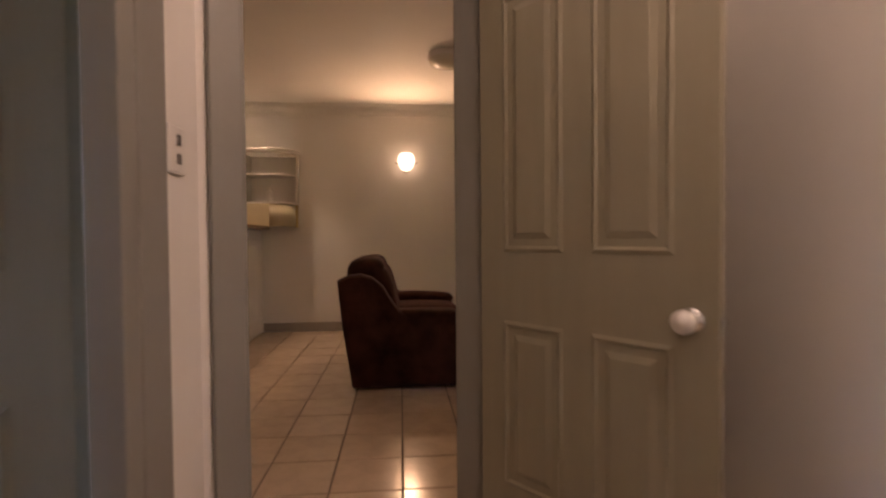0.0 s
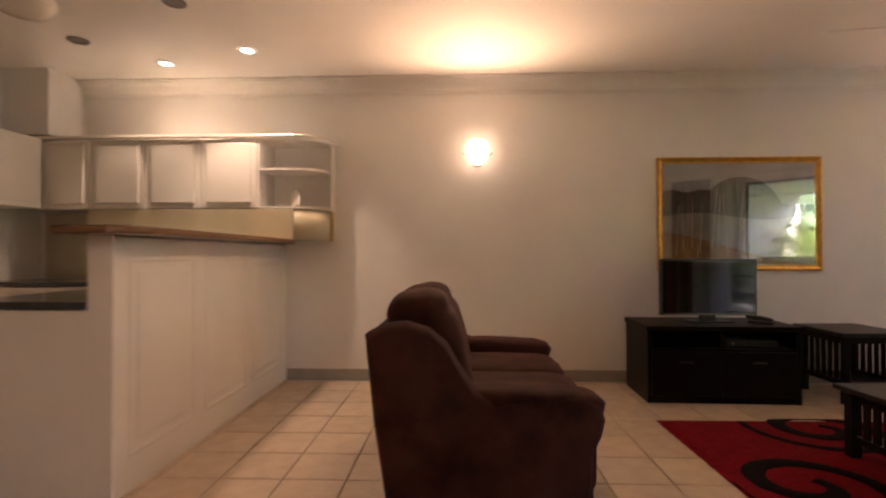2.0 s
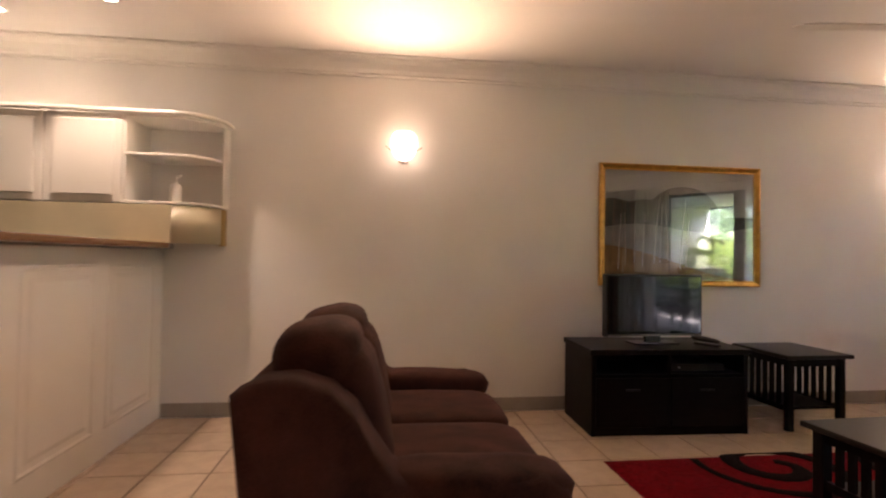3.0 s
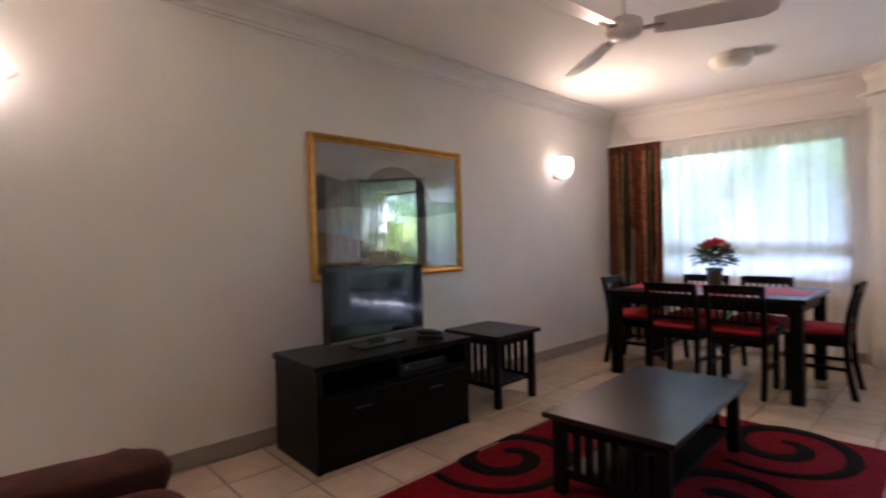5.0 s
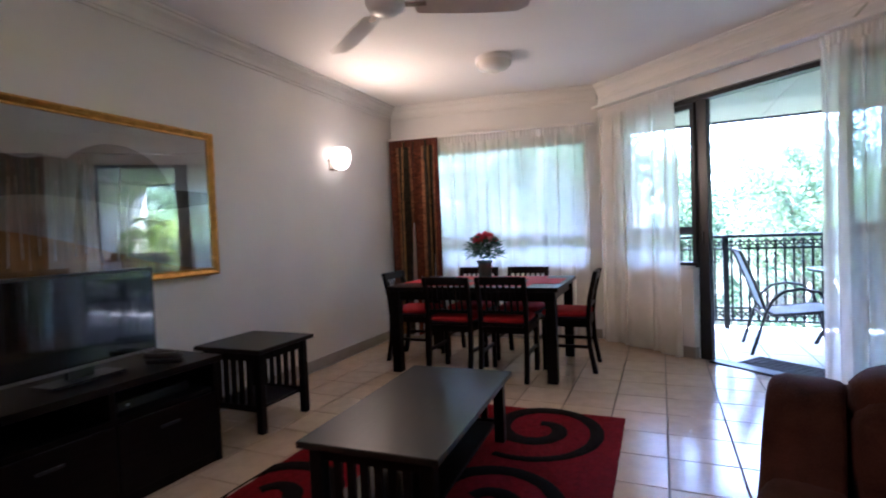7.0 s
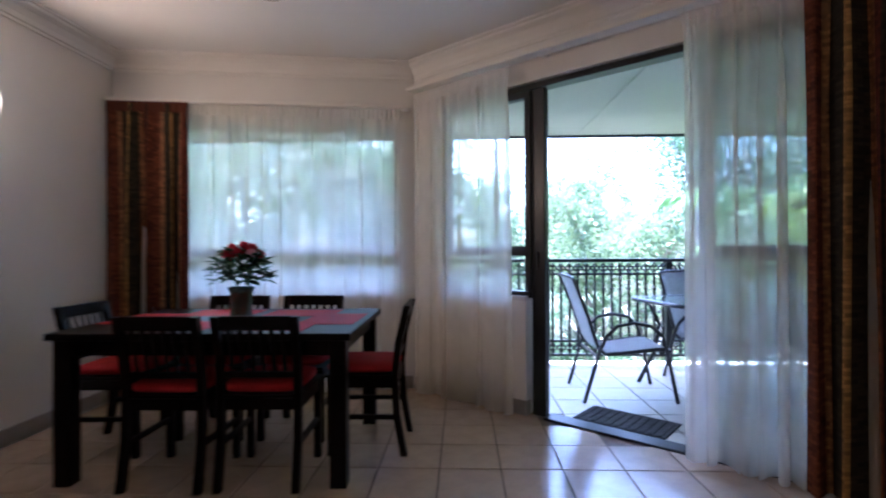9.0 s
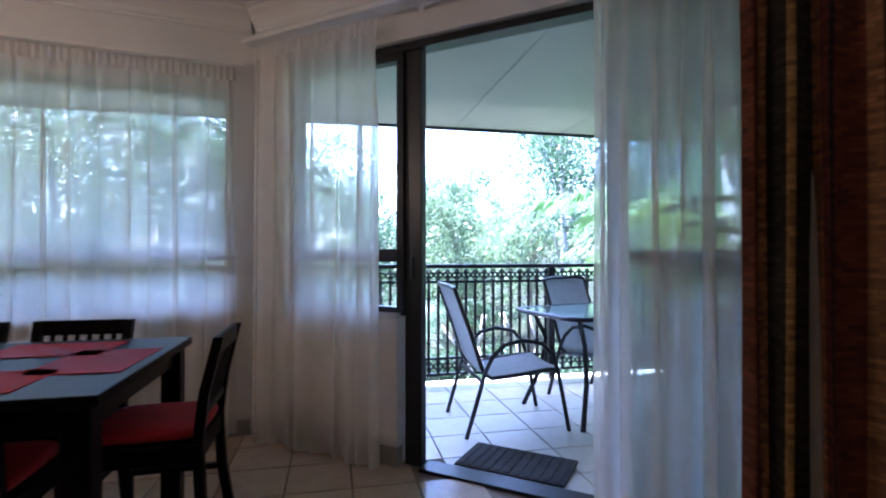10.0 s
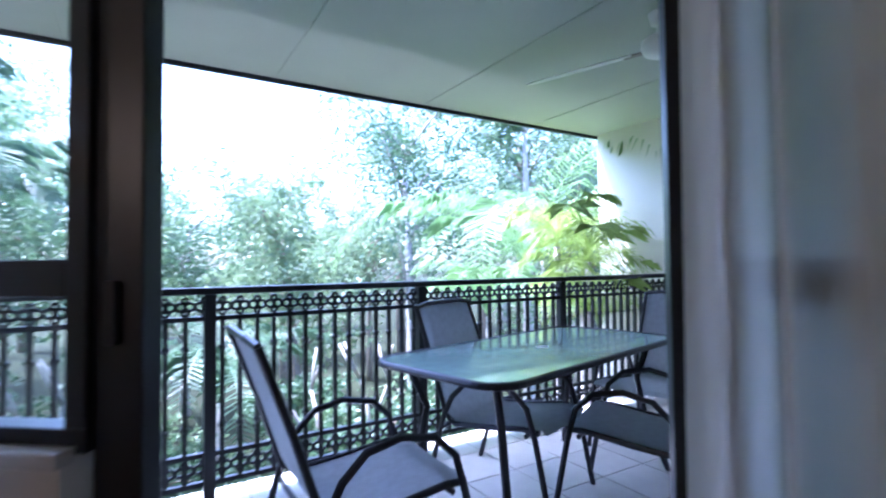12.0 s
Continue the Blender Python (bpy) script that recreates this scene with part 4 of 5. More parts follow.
slat_table("side_table", "black wooden slatted side table", pose(2.88, 6.11, 0, 0, 0, 1), 0.52, 0.54, 0.53, 5, DARKWOOD, 0.15, 0.045)
slat_table("coffee_table", "dark wooden coffee table with slatted ends on the rug", pose(2.48, 4.68, 0.018, 0, 0, 3), 1.14, 0.60, 0.38, 6, DARKWOOD, 0.10)

# rug with swirls
RX0, RX1, RY0, RY1 = 1.15, 3.58, 3.84, 5.50
rug = thing("rug", "thick red rug with black swirls", "rug", pose((RX0 + RX1) / 2, (RY0 + RY1) / 2, 0, 0, 0, 0.5))
rw, rd = (RX1 - RX0) / 2, (RY1 - RY0) / 2
bm = bmesh.new()
nx, ny = 60, 42
g = [[bm.verts.new((-rw + 2 * rw * i / nx + (0.006 * noise.noise((j * 0.9, i, 1)) if i in (0, nx) else 0), -rd + 2 * rd * j / ny + (0.006 * noise.noise((i * 0.9, j, 2)) if j in (0, ny) else 0), (0.004 if i in (0, nx) or j in (0, ny) else 0.016 + 0.002 * noise.noise((i * 0.7, j * 0.7, 3))))) for i in range(nx + 1)] for j in range(ny + 1)]
for j in range(ny):
    for i in range(nx):
        bm.faces.new((g[j][i], g[j][i + 1], g[j + 1][i + 1], g[j + 1][i]))
part("rug_base", bm, RUGRED, rug, "deep red shag pile", True)


def swirl(cx, cy, r, turns, start, sgn, width):
    bm = bmesh.new()
    n = int(40 * turns)
    rows = []
    for i in range(n + 1):
        q = i / n
        a = start + sgn * q * turns * math.tau
        rr = r * (0.16 + 0.84 * q)
        w = width * (0.55 + 0.65 * math.sin(math.pi * min(1, q * 0.9 + 0.12)))
        x, y = cx + rr * math.cos(a), cy + rr * math.sin(a) * 0.92
        nxv, nyv = math.cos(a), math.sin(a)
        pr = []
        for k, zz in ((-1, 0.014), (-0.7, 0.021), (0.7, 0.021), (1, 0.014)):
            px = max(-rw + 0.004, min(rw - 0.004, x + nxv * w / 2 * k))
            py = max(-rd + 0.004, min(rd - 0.004, y + nyv * w / 2 * k))
            pr.append(bm.verts.new((px, py, zz + 0.0015 * noise.noise((i * 0.5, k, cx)))))
        rows.append(pr)
    for a, b in zip(rows, rows[1:]):
        for k in range(3):
            bm.faces.new((a[k], a[k + 1], b[k + 1], b[k]))
    part("swirl", bm, RUGBLACK, rug, "black tufted swirl", True)


for cx, cy, turns, start in ((-0.275, 0.65, 1.72, 1.05), (0.875, -0.37, 1.58, 0.1), (-0.005, -0.31, 1.72, 1.05), (-0.87, -0.10, 1.6, 0.6), (0.50, 0.52, 1.5, 0.4), (-0.80, -0.74, 1.5, 2.2)):
    swirl(cx, cy, 0.43, turns, start, -1, 0.098)


# ---- picture ----
PX0, PX1, PZ0, PZ1 = 1.555, 2.938, 0.967, 1.942
pic = thing("framed_picture", "gilt-framed landscape painting behind glass", "painting", pose((PX0 + PX1) / 2, NY - 0.002, (PZ0 + PZ1) / 2))
pw, ph_ = (PX1 - PX0) / 2, (PZ1 - PZ0) / 2
prof = [(0.0, 0.0), (0.0, -0.030), (0.012, -0.036), (0.026, -0.028), (0.036, -0.018), (0.046, -0.020), (0.050, -0.008), (0.050, 0.0)]
for sx, sz, nm in ((1, 0, "frame_side"), (-1, 0, "frame_side"), (0, 1, "frame_bar"), (0, -1, "frame_bar")):
    bm = bmesh.new()
    ends = []
    for e in (-1, 1):
        row = []
        for k, y in prof:
            row.append(bm.verts.new((sx * (pw - k), y, e * (ph_ - k)) if sx else (e * (pw - k), y, sz * (ph_ - k))))
        ends.append(row)
    for i in range(len(prof) - 1):
        bm.faces.new((ends[0][i], ends[0][i + 1], ends[1][i + 1], ends[1][i]))
    part(nm, bm, GOLD, pic)
P_SKY = mk("paint_sky", (0.36, 0.40, 0.43), 0.7, var=0.3, scale=3)
P_HILL = mk("paint_hill", (0.10, 0.115, 0.12), 0.7, var=0.5, scale=9)
P_FIELD = mk("paint_field", (0.30, 0.31, 0.30), 0.7, var=0.35, scale=6)
P_OCHRE = mk("paint_ochre", (0.32, 0.20, 0.09), 0.7, var=0.5, scale=8)
P_WHITE = mk("paint_white", (0.62, 0.60, 0.56), 0.7, var=0.25, scale=12)
iw, ih = pw - 0.048, ph_ - 0.048
part("canvas", B(-iw, iw, -0.006, -0.003, -ih, ih), P_SKY, pic, "pale blue-grey painted sky")


def shape(name, top, lo, y, material, label=""):
    bm = bmesh.new()
    n = 48
    a = [bm.verts.new((-iw + 2 * iw * i / n, y, lo)) for i in range(n + 1)]
    b = [bm.verts.new((-iw + 2 * iw * i / n, y, max(lo + 0.001, min(ih, top(i / n))))) for i in range(n + 1)]
    for i in range(n):
        bm.faces.new((a[i], a[i + 1], b[i + 1], b[i]))
    part(name, bm, material, pic, label)


hill = lambda q: max(0.20 + 0.012 * math.sin(q * 30) if q < 0.4 else -1, 0.32 * math.sqrt(max(0, 1 - ((q - 0.52) / 0.27) ** 2)) if abs(q - 0.52) < 0.27 else -1, 0.08)
shape("painted_hill", hill, -ih, -0.0072, P_HILL, "dark domed hill")
shape("painted_field", lambda q: -0.02 + 0.03 * math.sin(q * 7), -ih, -0.0084, P_FIELD)
shape("painted_earth", lambda q: -0.24 + 0.08 * math.cos(q * 3.4) - 0.12 * q, -ih, -0.0096, P_OCHRE)
for i in range(9):
    x = -iw + 0.10 + 0.075 * i + random.uniform(-0.02, 0.02)
    lean = random.uniform(-0.05, 0.05)
    bm = bmesh.new()
    z0, z1 = -0.34 + random.uniform(-0.06, 0.05), 0.16 + random.uniform(-0.12, 0.08)
    tube(bm, [(x, -0.011, z0), (x + lean * 0.4, -0.011, (z0 + z1) / 2 + 0.02), (x + lean, -0.011, z1)], 0.009, 6, 0.2, 0.003)
    part("painted_trunk", bm, P_WHITE, pic)
gl = part("glass", B(-iw, iw, -0.0175, -0.0155, -ih, ih), PICGLASS, pic, "reflecting picture glass")

# ---- dining group ----
TX0, TX1, TY0, TY1, TH = 4.10, 5.10, 4.35, 5.82, 0.745
dt = thing("dining_table", "black wooden six-seat dining table", "dining table", pose((TX0 + TX1) / 2, (TY0 + TY1) / 2, 0, 0, 0, 1.0))
hw, hd = (TX1 - TX0) / 2, (TY1 - TY0) / 2
part("tabletop", B(-hw, hw, -hd, hd, TH - 0.035, TH, bev=0.005), BLACKWOOD, dt, "polished black top")
for sx in (-1, 1):
    for sy in (-1, 1):
        x, y = sx * (hw - 0.065), sy * (hd - 0.065)
        part("leg", B(x - 0.04, x + 0.04, y - 0.04, y + 0.04, 0, TH - 0.035, bev=0.004), BLACKWOOD, dt)
    part("apron", B(sx * (hw - 0.065) - 0.012, sx * (hw - 0.065) + 0.012, -hd + 0.105, hd - 0.105, TH - 0.115, TH - 0.035), BLACKWOOD, dt)
for sy in (-1, 1):
    part("apron", B(-hw + 0.105, hw - 0.105, sy * (hd - 0.065) - 0.012, sy * (hd - 0.065) + 0.012, TH - 0.115, TH - 0.035), BLACKWOOD, dt)


def dining_chair():
    """Faces +x; its back stands at -x."""
    c = thing("dining_chair", "black wooden slat-back dining chair with a red cushion", "chair", None, "chairs round the dining table")
    for sy in (-1, 1):
        bm = bmesh.new()
        y = sy * 0.185
        rows = [(-0.225, 0.0), (-0.185, 0.22), (-0.175, 0.44), (-0.195, 0.62), (-0.245, 0.83)]
        rings = [[bm.verts.new((x + a, y + b, z)) for a, b in ((-0.018, -0.018), (0.018, -0.018), (0.018, 0.018), (-0.018, 0.018))] for x, z in rows]
        for r0, r1 in zip(rings, rings[1:]):
            for j in range(4):
                bm.faces.new((r0[j], r0[(j + 1) % 4], r1[(j + 1) % 4], r1[j]))
        bm.faces.new(rings[0][::-1]), bm.faces.new(rings[-1])
        part("back_post", bm, BLACKWOOD, c)
        part("front_leg", B(0.165, 0.20, y - 0.018, y + 0.018, 0, 0.43, bev=0.003), BLACKWOOD, c)
        part("side_stretcher", B(-0.17, 0.165, y - 0.010, y + 0.010, 0.20, 0.225), BLACKWOOD, c)
        part("side_rail", B(-0.17, 0.165, y - 0.012, y + 0.012, 0.375, 0.43), BLACKWOOD, c)
    part("front_rail", B(0.17, 0.195, -0.167, 0.167, 0.375, 0.43), BLACKWOOD, c)
    part("back_rail", B(-0.185, -0.165, -0.167, 0.167, 0.375, 0.43), BLACKWOOD, c)
    part("seat", B(-0.185, 0.215, -0.205, 0.205, 0.431, 0.447, bev=0.004), BLACKWOOD, c)
    for z0, z1, x in ((0.765, 0.832, -0.238), (0.53, 0.56, -0.186)):
        part("crest_rail" if z0 > 0.7 else "lower_rail", B(x - 0.011, x + 0.011, -0.167, 0.167, z0, z1, bev=0.003), BLACKWOOD, c)
    for i in range(6):
        y = -0.125 + 0.05 * i
        bm = bmesh.new()
        tube(bm, [(-0.186, y, 0.55), (-0.206, y, 0.65), (-0.236, y, 0.775)], 0.011, 6, 0.6)
        part("slat", bm, BLACKWOOD, c)
    bm = bmesh.new()
    bmesh.ops.create_uvsphere(bm, u_segments=20, v_segments=14, radius=1.0)
    sg = lambda v, k: math.copysign(abs(v) ** k, v)
    for v in bm.verts:
        t_, p_ = math.atan2(v.co.y, v.co.x), math.asin(max(-1, min(1, v.co.z)))
        v.co = (0.015 + 0.20 * sg(math.cos(p_), 0.5) * sg(math.cos(t_), 0.35), 0.195 * sg(math.cos(p_), 0.5) * sg(math.sin(t_), 0.35), 0.478 + 0.032 * sg(math.sin(p_), 0.7))
    part("cushion", bm, REDCLOTH, c, "red padded seat cushion", True)
    return c


ch = dining_chair()
places = [(4.30, 5.24, 0), (4.32, 4.79, 2), (4.90, 5.33, 180), (4.90, 4.83, 178), (4.715, 4.365, 91), (4.64, 5.80, -88)]
ch.matrix_basis = pose(places[0][0], places[0][1], 0, 0, 0, places[0][2])
for x, y, a in places[1:]:
    copy_thing(ch, pose(x, y, 0, 0, 0, a))
for x, y, a in ((4.33, 5.30, 0), (4.33, 4.80, 0), (4.86, 5.30, 0), (4.86, 4.80, 0), (4.60, 4.54, 90), (4.60, 5.64, 90)):
    mt = thing("placemat", "red woven placemat laid on the dining table", "placemat", pose(x, y, TH + 0.001, 0, 0, a), "placemats on the dining table")
    part("mat", B(-0.15, 0.15, -0.21, 0.21, 0, 0.003, bev=0.001), REDMAT, mt)

bq = thing("flower_vase", "bouquet of red and pink roses in a dark glass vase", "vase", pose(4.58, 5.07, TH + 0.001))
bm = bmesh.new()
lathe(bm, [(0.0, 0.0), (0.055, 0.0), (0.062, 0.02), (0.058, 0.08), (0.062, 0.15), (0.075, 0.185), (0.070, 0.185), (0.055, 0.15), (0.05, 0.02), (0.0, 0.015)], 24)
part("vase", bm, VASE, bq, "dark green glass vase", True)
rnd = random.Random(4)
bm = bmesh.new()
for i in range(360):
    a, el, rr = rnd.uniform(0, math.tau), rnd.uniform(-0.25, 1.2), rnd.uniform(0.04, 0.15)
    c = Vector((rr * math.cos(a) * math.cos(el), rr * math.sin(a) * math.cos(el), 0.245 + 0.15 * math.sin(el)))
    d = (Vector((math.cos(a), math.sin(a), rnd.uniform(-0.3, 0.7)))).normalized()
    s = d.cross(Vector((0, 0, 1))).normalized()
    l, w = rnd.uniform(0.045, 0.095), rnd.uniform(0.012, 0.024)
    up = s.cross(d)
    v = [bm.verts.new(p) for p in (c, c + d * l * 0.5 + s * w - up * 0.004, c + d * l - up * 0.012, c + d * l * 0.5 - s * w - up * 0.004)]
    m_ = bm.verts.new(c + d * l * 0.5 + up * 0.004)
    for k in range(4):
        bm.faces.new((v[k], v[(k + 1) % 4], m_))
part("leaves", bm, LEAF, bq, "dark green leaves")
for i in range(12):
    a, rr = i * 2.4, 0.02 + 0.085 * math.sqrt((i + 0.5) / 12)
    bm = bmesh.new()
    c = Vector((rr * math.cos(a), rr * math.sin(a), 0.425 - 0.7 * rr + rnd.uniform(-0.012, 0.018)))
    for ring, (r0, hgt, n) in enumerate(((0.011, 0.034, 4), (0.022, 0.028, 5), (0.033, 0.017, 6))):
        for k in range(n):
            b = k * math.tau / n + ring
            w = math.tau / n * 0.65
            q = [c + Vector((r0 * f * math.cos(b + s_ * w), r0 * f * math.sin(b + s_ * w), z)) for f, s_, z in ((0.4, -0.6, -0.014), (0.4, 0.6, -0.014), (1.15, 1.0, hgt), (1.3, 0.0, hgt + 0.006), (1.15, -1.0, hgt))]
            bm.faces.new([bm.verts.new(p) for p in q])
    part("rose", bm, ROSEPINK if i % 4 == 3 else ROSE, bq, "pink rose" if i % 4 == 3 else "red rose")

# ---- balcony ----
setting("balcony_slab", poly([(4.6, BAL_S - 0.1), (BAL_X + 0.12, BAL_S - 0.1), (BAL_X + 0.12, 9.0), (5.5, 9.0), (5.75, 6.4), (6.08, 4.15), (3.95, 1.40), (3.6, BAL_S - 0.1)], -0.30, -0.028), GROUT, "grouted balcony slab")
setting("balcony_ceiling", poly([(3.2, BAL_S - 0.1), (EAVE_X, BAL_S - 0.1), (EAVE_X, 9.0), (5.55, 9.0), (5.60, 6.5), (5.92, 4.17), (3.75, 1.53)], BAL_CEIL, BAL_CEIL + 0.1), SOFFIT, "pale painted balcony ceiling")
for k in range(5):
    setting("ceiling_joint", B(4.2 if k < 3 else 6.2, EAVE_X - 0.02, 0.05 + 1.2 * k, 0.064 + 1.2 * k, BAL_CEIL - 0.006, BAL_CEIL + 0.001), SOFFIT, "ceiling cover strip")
setting("fascia", B(EAVE_X, EAVE_X + 0.03, BAL_S - 0.1, 9.0, BAL_CEIL - 0.03, BAL_CEIL + 0.2), ALU, "dark roof fascia")
setting("wall_balcony_end", B(3.2, EAVE_X - 0.02, BAL_S - 0.15, BAL_S, -3.0, BAL_CEIL), RENDER, "cream rendered wall closing the balcony")
setting("wall_outer", poly([(3.2, BAL_S), (3.3, BAL_S), (4.05, SY - 0.12), (3.9, SY - 0.12)], -0.1, BAL_CEIL), RENDER, "cream rendered outer wall")
setting("wall_balcony_north", B(5.6, EAVE_X - 0.02, 9.0, 9.15, -3.0, BAL_CEIL), RENDER, "cream rendered wall")
setting("wall_outer_north", poly([(5.56, 6.45), (5.62, 6.45), (5.62, 9.0), (5.5, 9.0)], -0.1, BAL_CEIL), RENDER, "cream rendered outer wall")

# cast-iron style railing
rail = thing("railing", "black cast-iron balcony railing with scroll bands", "railing", pose(BAL_X, 0, 0))
RA, RB, RTOP = BAL_S + 0.01, 8.9, 1.04
part("top_rail", B(-0.035, 0.035, RA, RB, RTOP - 0.035, RTOP, bev=0.008), IRON, rail)
for nm, z in (("band_rail", 0.885), ("band_rail", 0.215), ("bottom_rail", 0.075)):
    part(nm, B(-0.014, 0.014, RA, RB, z - 0.012, z + 0.012, bev=0.002), IRON, rail)
posts = [RA + 0.03, 0.55, 1.755, 2.96, 4.16, 5.4, 6.6, 7.8]
for y in posts:
    part("post", B(-0.028, 0.028, y - 0.028, y + 0.028, -0.028, RTOP - 0.035, bev=0.003), IRON, rail)
bal = bmesh.new()
box(bal, -0.0105, 0.0105, -0.0105, 0.0105, 0.087, 0.873)
for z in (0.35, 0.74):
    lathe(bal, [(0.009, z - 0.02), (0.020, z - 0.006), (0.020, z + 0.006), (0.009, z + 0.02)], 8)
bal_me = mesh_of(bal, "baluster", IRON)
sc = bmesh.new()


def ring(bm, cy, cz, r, t=0.007, seg=10):
    for k in range(seg):
        a0, a1 = k * math.tau / seg, (k + 1) * math.tau / seg
        v = [bm.verts.new((x, cy + q * math.cos(a), cz + q * math.sin(a))) for a in (a0, a1) for q in (r - t, r + t) for x in (-0.006, 0.006)]
        bm.faces.new((v[0], v[2], v[6], v[4])), bm.faces.new((v[1], v[5], v[7], v[3]))
        bm.faces.new((v[2], v[3], v[7], v[6])), bm.faces.new((v[0], v[4], v[5], v[1]))


for z in (0.945, 0.148):
    ring(sc, -0.021, z, 0.020), ring(sc, 0.021, z, 0.020), ring(sc, 0, z + 0.031, 0.013), ring(sc, 0, z - 0.031, 0.013)
sc_me = mesh_of(sc, "scroll", IRON)
sv = np.array([v.co[:] for v in sc_me.vertices])
sf_ = np.array([p.vertices[:] for p in sc_me.polygons])
bands = []
y = RA + 0.09
while y < RB:
    if all(abs(y - q) > 0.05 for q in posts):
        o = new("baluster", bal_me)
        o.parent, o.location = rail, (0, y, 0)
    bands.append(y)
    y += 0.084
bv = np.concatenate([sv + np.array([0, q, 0]) for q in bands])
bf = np.concatenate([sf_ + len(sv) * i for i in range(len(bands))])
bme = bpy.data.meshes.new("scrollwork")
bme.from_pydata(bv.tolist(), [], bf.tolist())
bme.materials.append(IRON)
o = new("scrollwork", bme)
o.parent = rail
o["kind"] = "stuff"

mt = thing("door_mat", "dark ribbed door mat lying outside the door", "door mat", Matrix.Translation((5.18, 2.735, -0.018)) @ LM.to_3x3().to_4x4())
part("mat", B(-0.27, 0.33, -0.19, 0.15, 0, 0.012, bev=0.004), MATM, mt)
for i in range(11):
    part("rib", B(-0.25 + 0.053 * i, -0.225 + 0.053 * i, -0.175, 0.135, 0.012, 0.016, bev=0.001), MATM, mt)

pt = thing("patio_table", "rectangular patio table with a green frosted glass top", "patio table", pose(5.99, 1.51, -0.018, 0, 0, 13))
pw2, pd2, pz = 0.375, 0.80, 0.735
def round_rect(a, b, r, n=6):
    pts = []
    for cx, cy, s in ((a - r, b - r, 0), (-a + r, b - r, 90), (-a + r, -b + r, 180), (a - r, -b + r, 270)):
        pts += [(cx + r * math.cos(radians(s + 90 * k / n)), cy + r * math.sin(radians(s + 90 * k / n))) for k in range(n + 1)]
    return pts
bm = bmesh.new()
rounded_slab(bm, round_rect(pw2 - 0.012, pd2 - 0.012, 0.12), pz - 0.006, pz + 0.002, 0)
part("glass_top", bm, TGLASS, pt, "green frosted glass")
bm = bmesh.new()
rim = round_rect(pw2, pd2, 0.13)
tube(bm, [(*p, pz - 0.008) for p in rim + rim[:1]], 0.016, 8)
part("rim", bm, METALGREY, pt)
for sx in (-1, 1):
    for sy in (-1, 1):
        bm = bmesh.new()
        tube(bm, [(sx * (pw2 - 0.12), sy * (pd2 - 0.12), pz - 0.02), (sx * (pw2 - 0.16), sy * (pd2 - 0.2), 0.52), (sx * (pw2 - 0.12), sy * (pd2 - 0.18), 0.28), (sx * (pw2 - 0.04), sy * (pd2 - 0.08), 0.0)], 0.017, 8)
        part("leg", bm, METALGREY, pt)
bm = bmesh.new()
lathe(bm, [(0.0, 0.0045), (0.03, 0.004), (0.034, 0.001)], 16, (0, 0, pz))
part("umbrella_cap", bm, PLASTIC, pt, "small white umbrella-hole cap")


def patio_chair():
    """Faces +x."""
    c = thing("patio_chair", "patio armchair with dark metal frame and grey sling", "patio chair", None, "patio chairs round the patio table")
    for sy in (-1, 1):
        y = sy * 0.27
        part("back_frame", T([(0.30, y * 0.93, 0.395), (0.22, y * 0.93, 0.40), (0.02, y * 0.93, 0.375), (-0.16, y * 0.93, 0.36), (-0.215, y * 0.93, 0.40), (-0.30, y * 0.93, 0.66), (-0.40, y * 0.93, 0.93)], 0.014, 8), METALGREY, c)
        part("arm", T([(0.36, y, 0.0), (0.29, y, 0.36), (0.25, y, 0.50), (0.17, y, 0.575), (0.04, y, 0.60), (-0.08, y, 0.575), (-0.16, y, 0.50), (-0.21, y, 0.40), (-0.33, y, 0.0)], 0.014, 8), METALGREY, c)
    part("crossbar", T([(-0.22, -0.265, 0.34), (-0.22, 0.265, 0.34)], 0.011, 8), METALGREY, c)
    part("crossbar", T([(0.24, -0.265, 0.375), (0.24, 0.265, 0.375)], 0.011, 8), METALGREY, c)
    part("top_bar", T([(-0.40, -0.252, 0.93), (-0.415, -0.15, 0.945), (-0.415, 0.15, 0.945), (-0.40, 0.252, 0.93)], 0.013, 8), METALGREY, c)
    bm = bmesh.new()
    path = [(0.335, 0.385), (0.31, 0.402), (0.22, 0.402), (0.02, 0.372), (-0.13, 0.36), (-0.19, 0.375), (-0.225, 0.43), (-0.30, 0.66), (-0.40, 0.93), (-0.425, 0.94)]
    rows = []
    for x, z in path:
        rows.append([bm.verts.new((x, yy, z - 0.012 * (1 - (yy / 0.25) ** 2) + 0.006)) for yy in np.linspace(-0.245, 0.245, 7)])
    for r0, r1 in zip(rows, rows[1:]):
        for k in range(6):
            bm.faces.new((r0[k], r0[k + 1], r1[k + 1], r1[k]))
    bmesh.ops.solidify(bm, geom=bm.faces[:], thickness=0.006)
    part("sling", bm, SLING, c, "grey woven sling", True)
    return c


pc = patio_chair()
seats = [(5.82, 2.57, -90), (6.16, 1.61, 203), (5.60, 1.22, 25), (6.12, 0.42, 100)]
pc.matrix_basis = pose(seats[0][0], seats[0][1], -0.018, 0, 0, seats[0][2])
for x, y, a in seats[1:]:
    copy_thing(pc, pose(x, y, -0.018, 0, 0, a))
ceiling_fan(5.70, 0.90, 2.29, 18, BAL_CEIL, "white three-blade balcony fan at rest", 0.80)

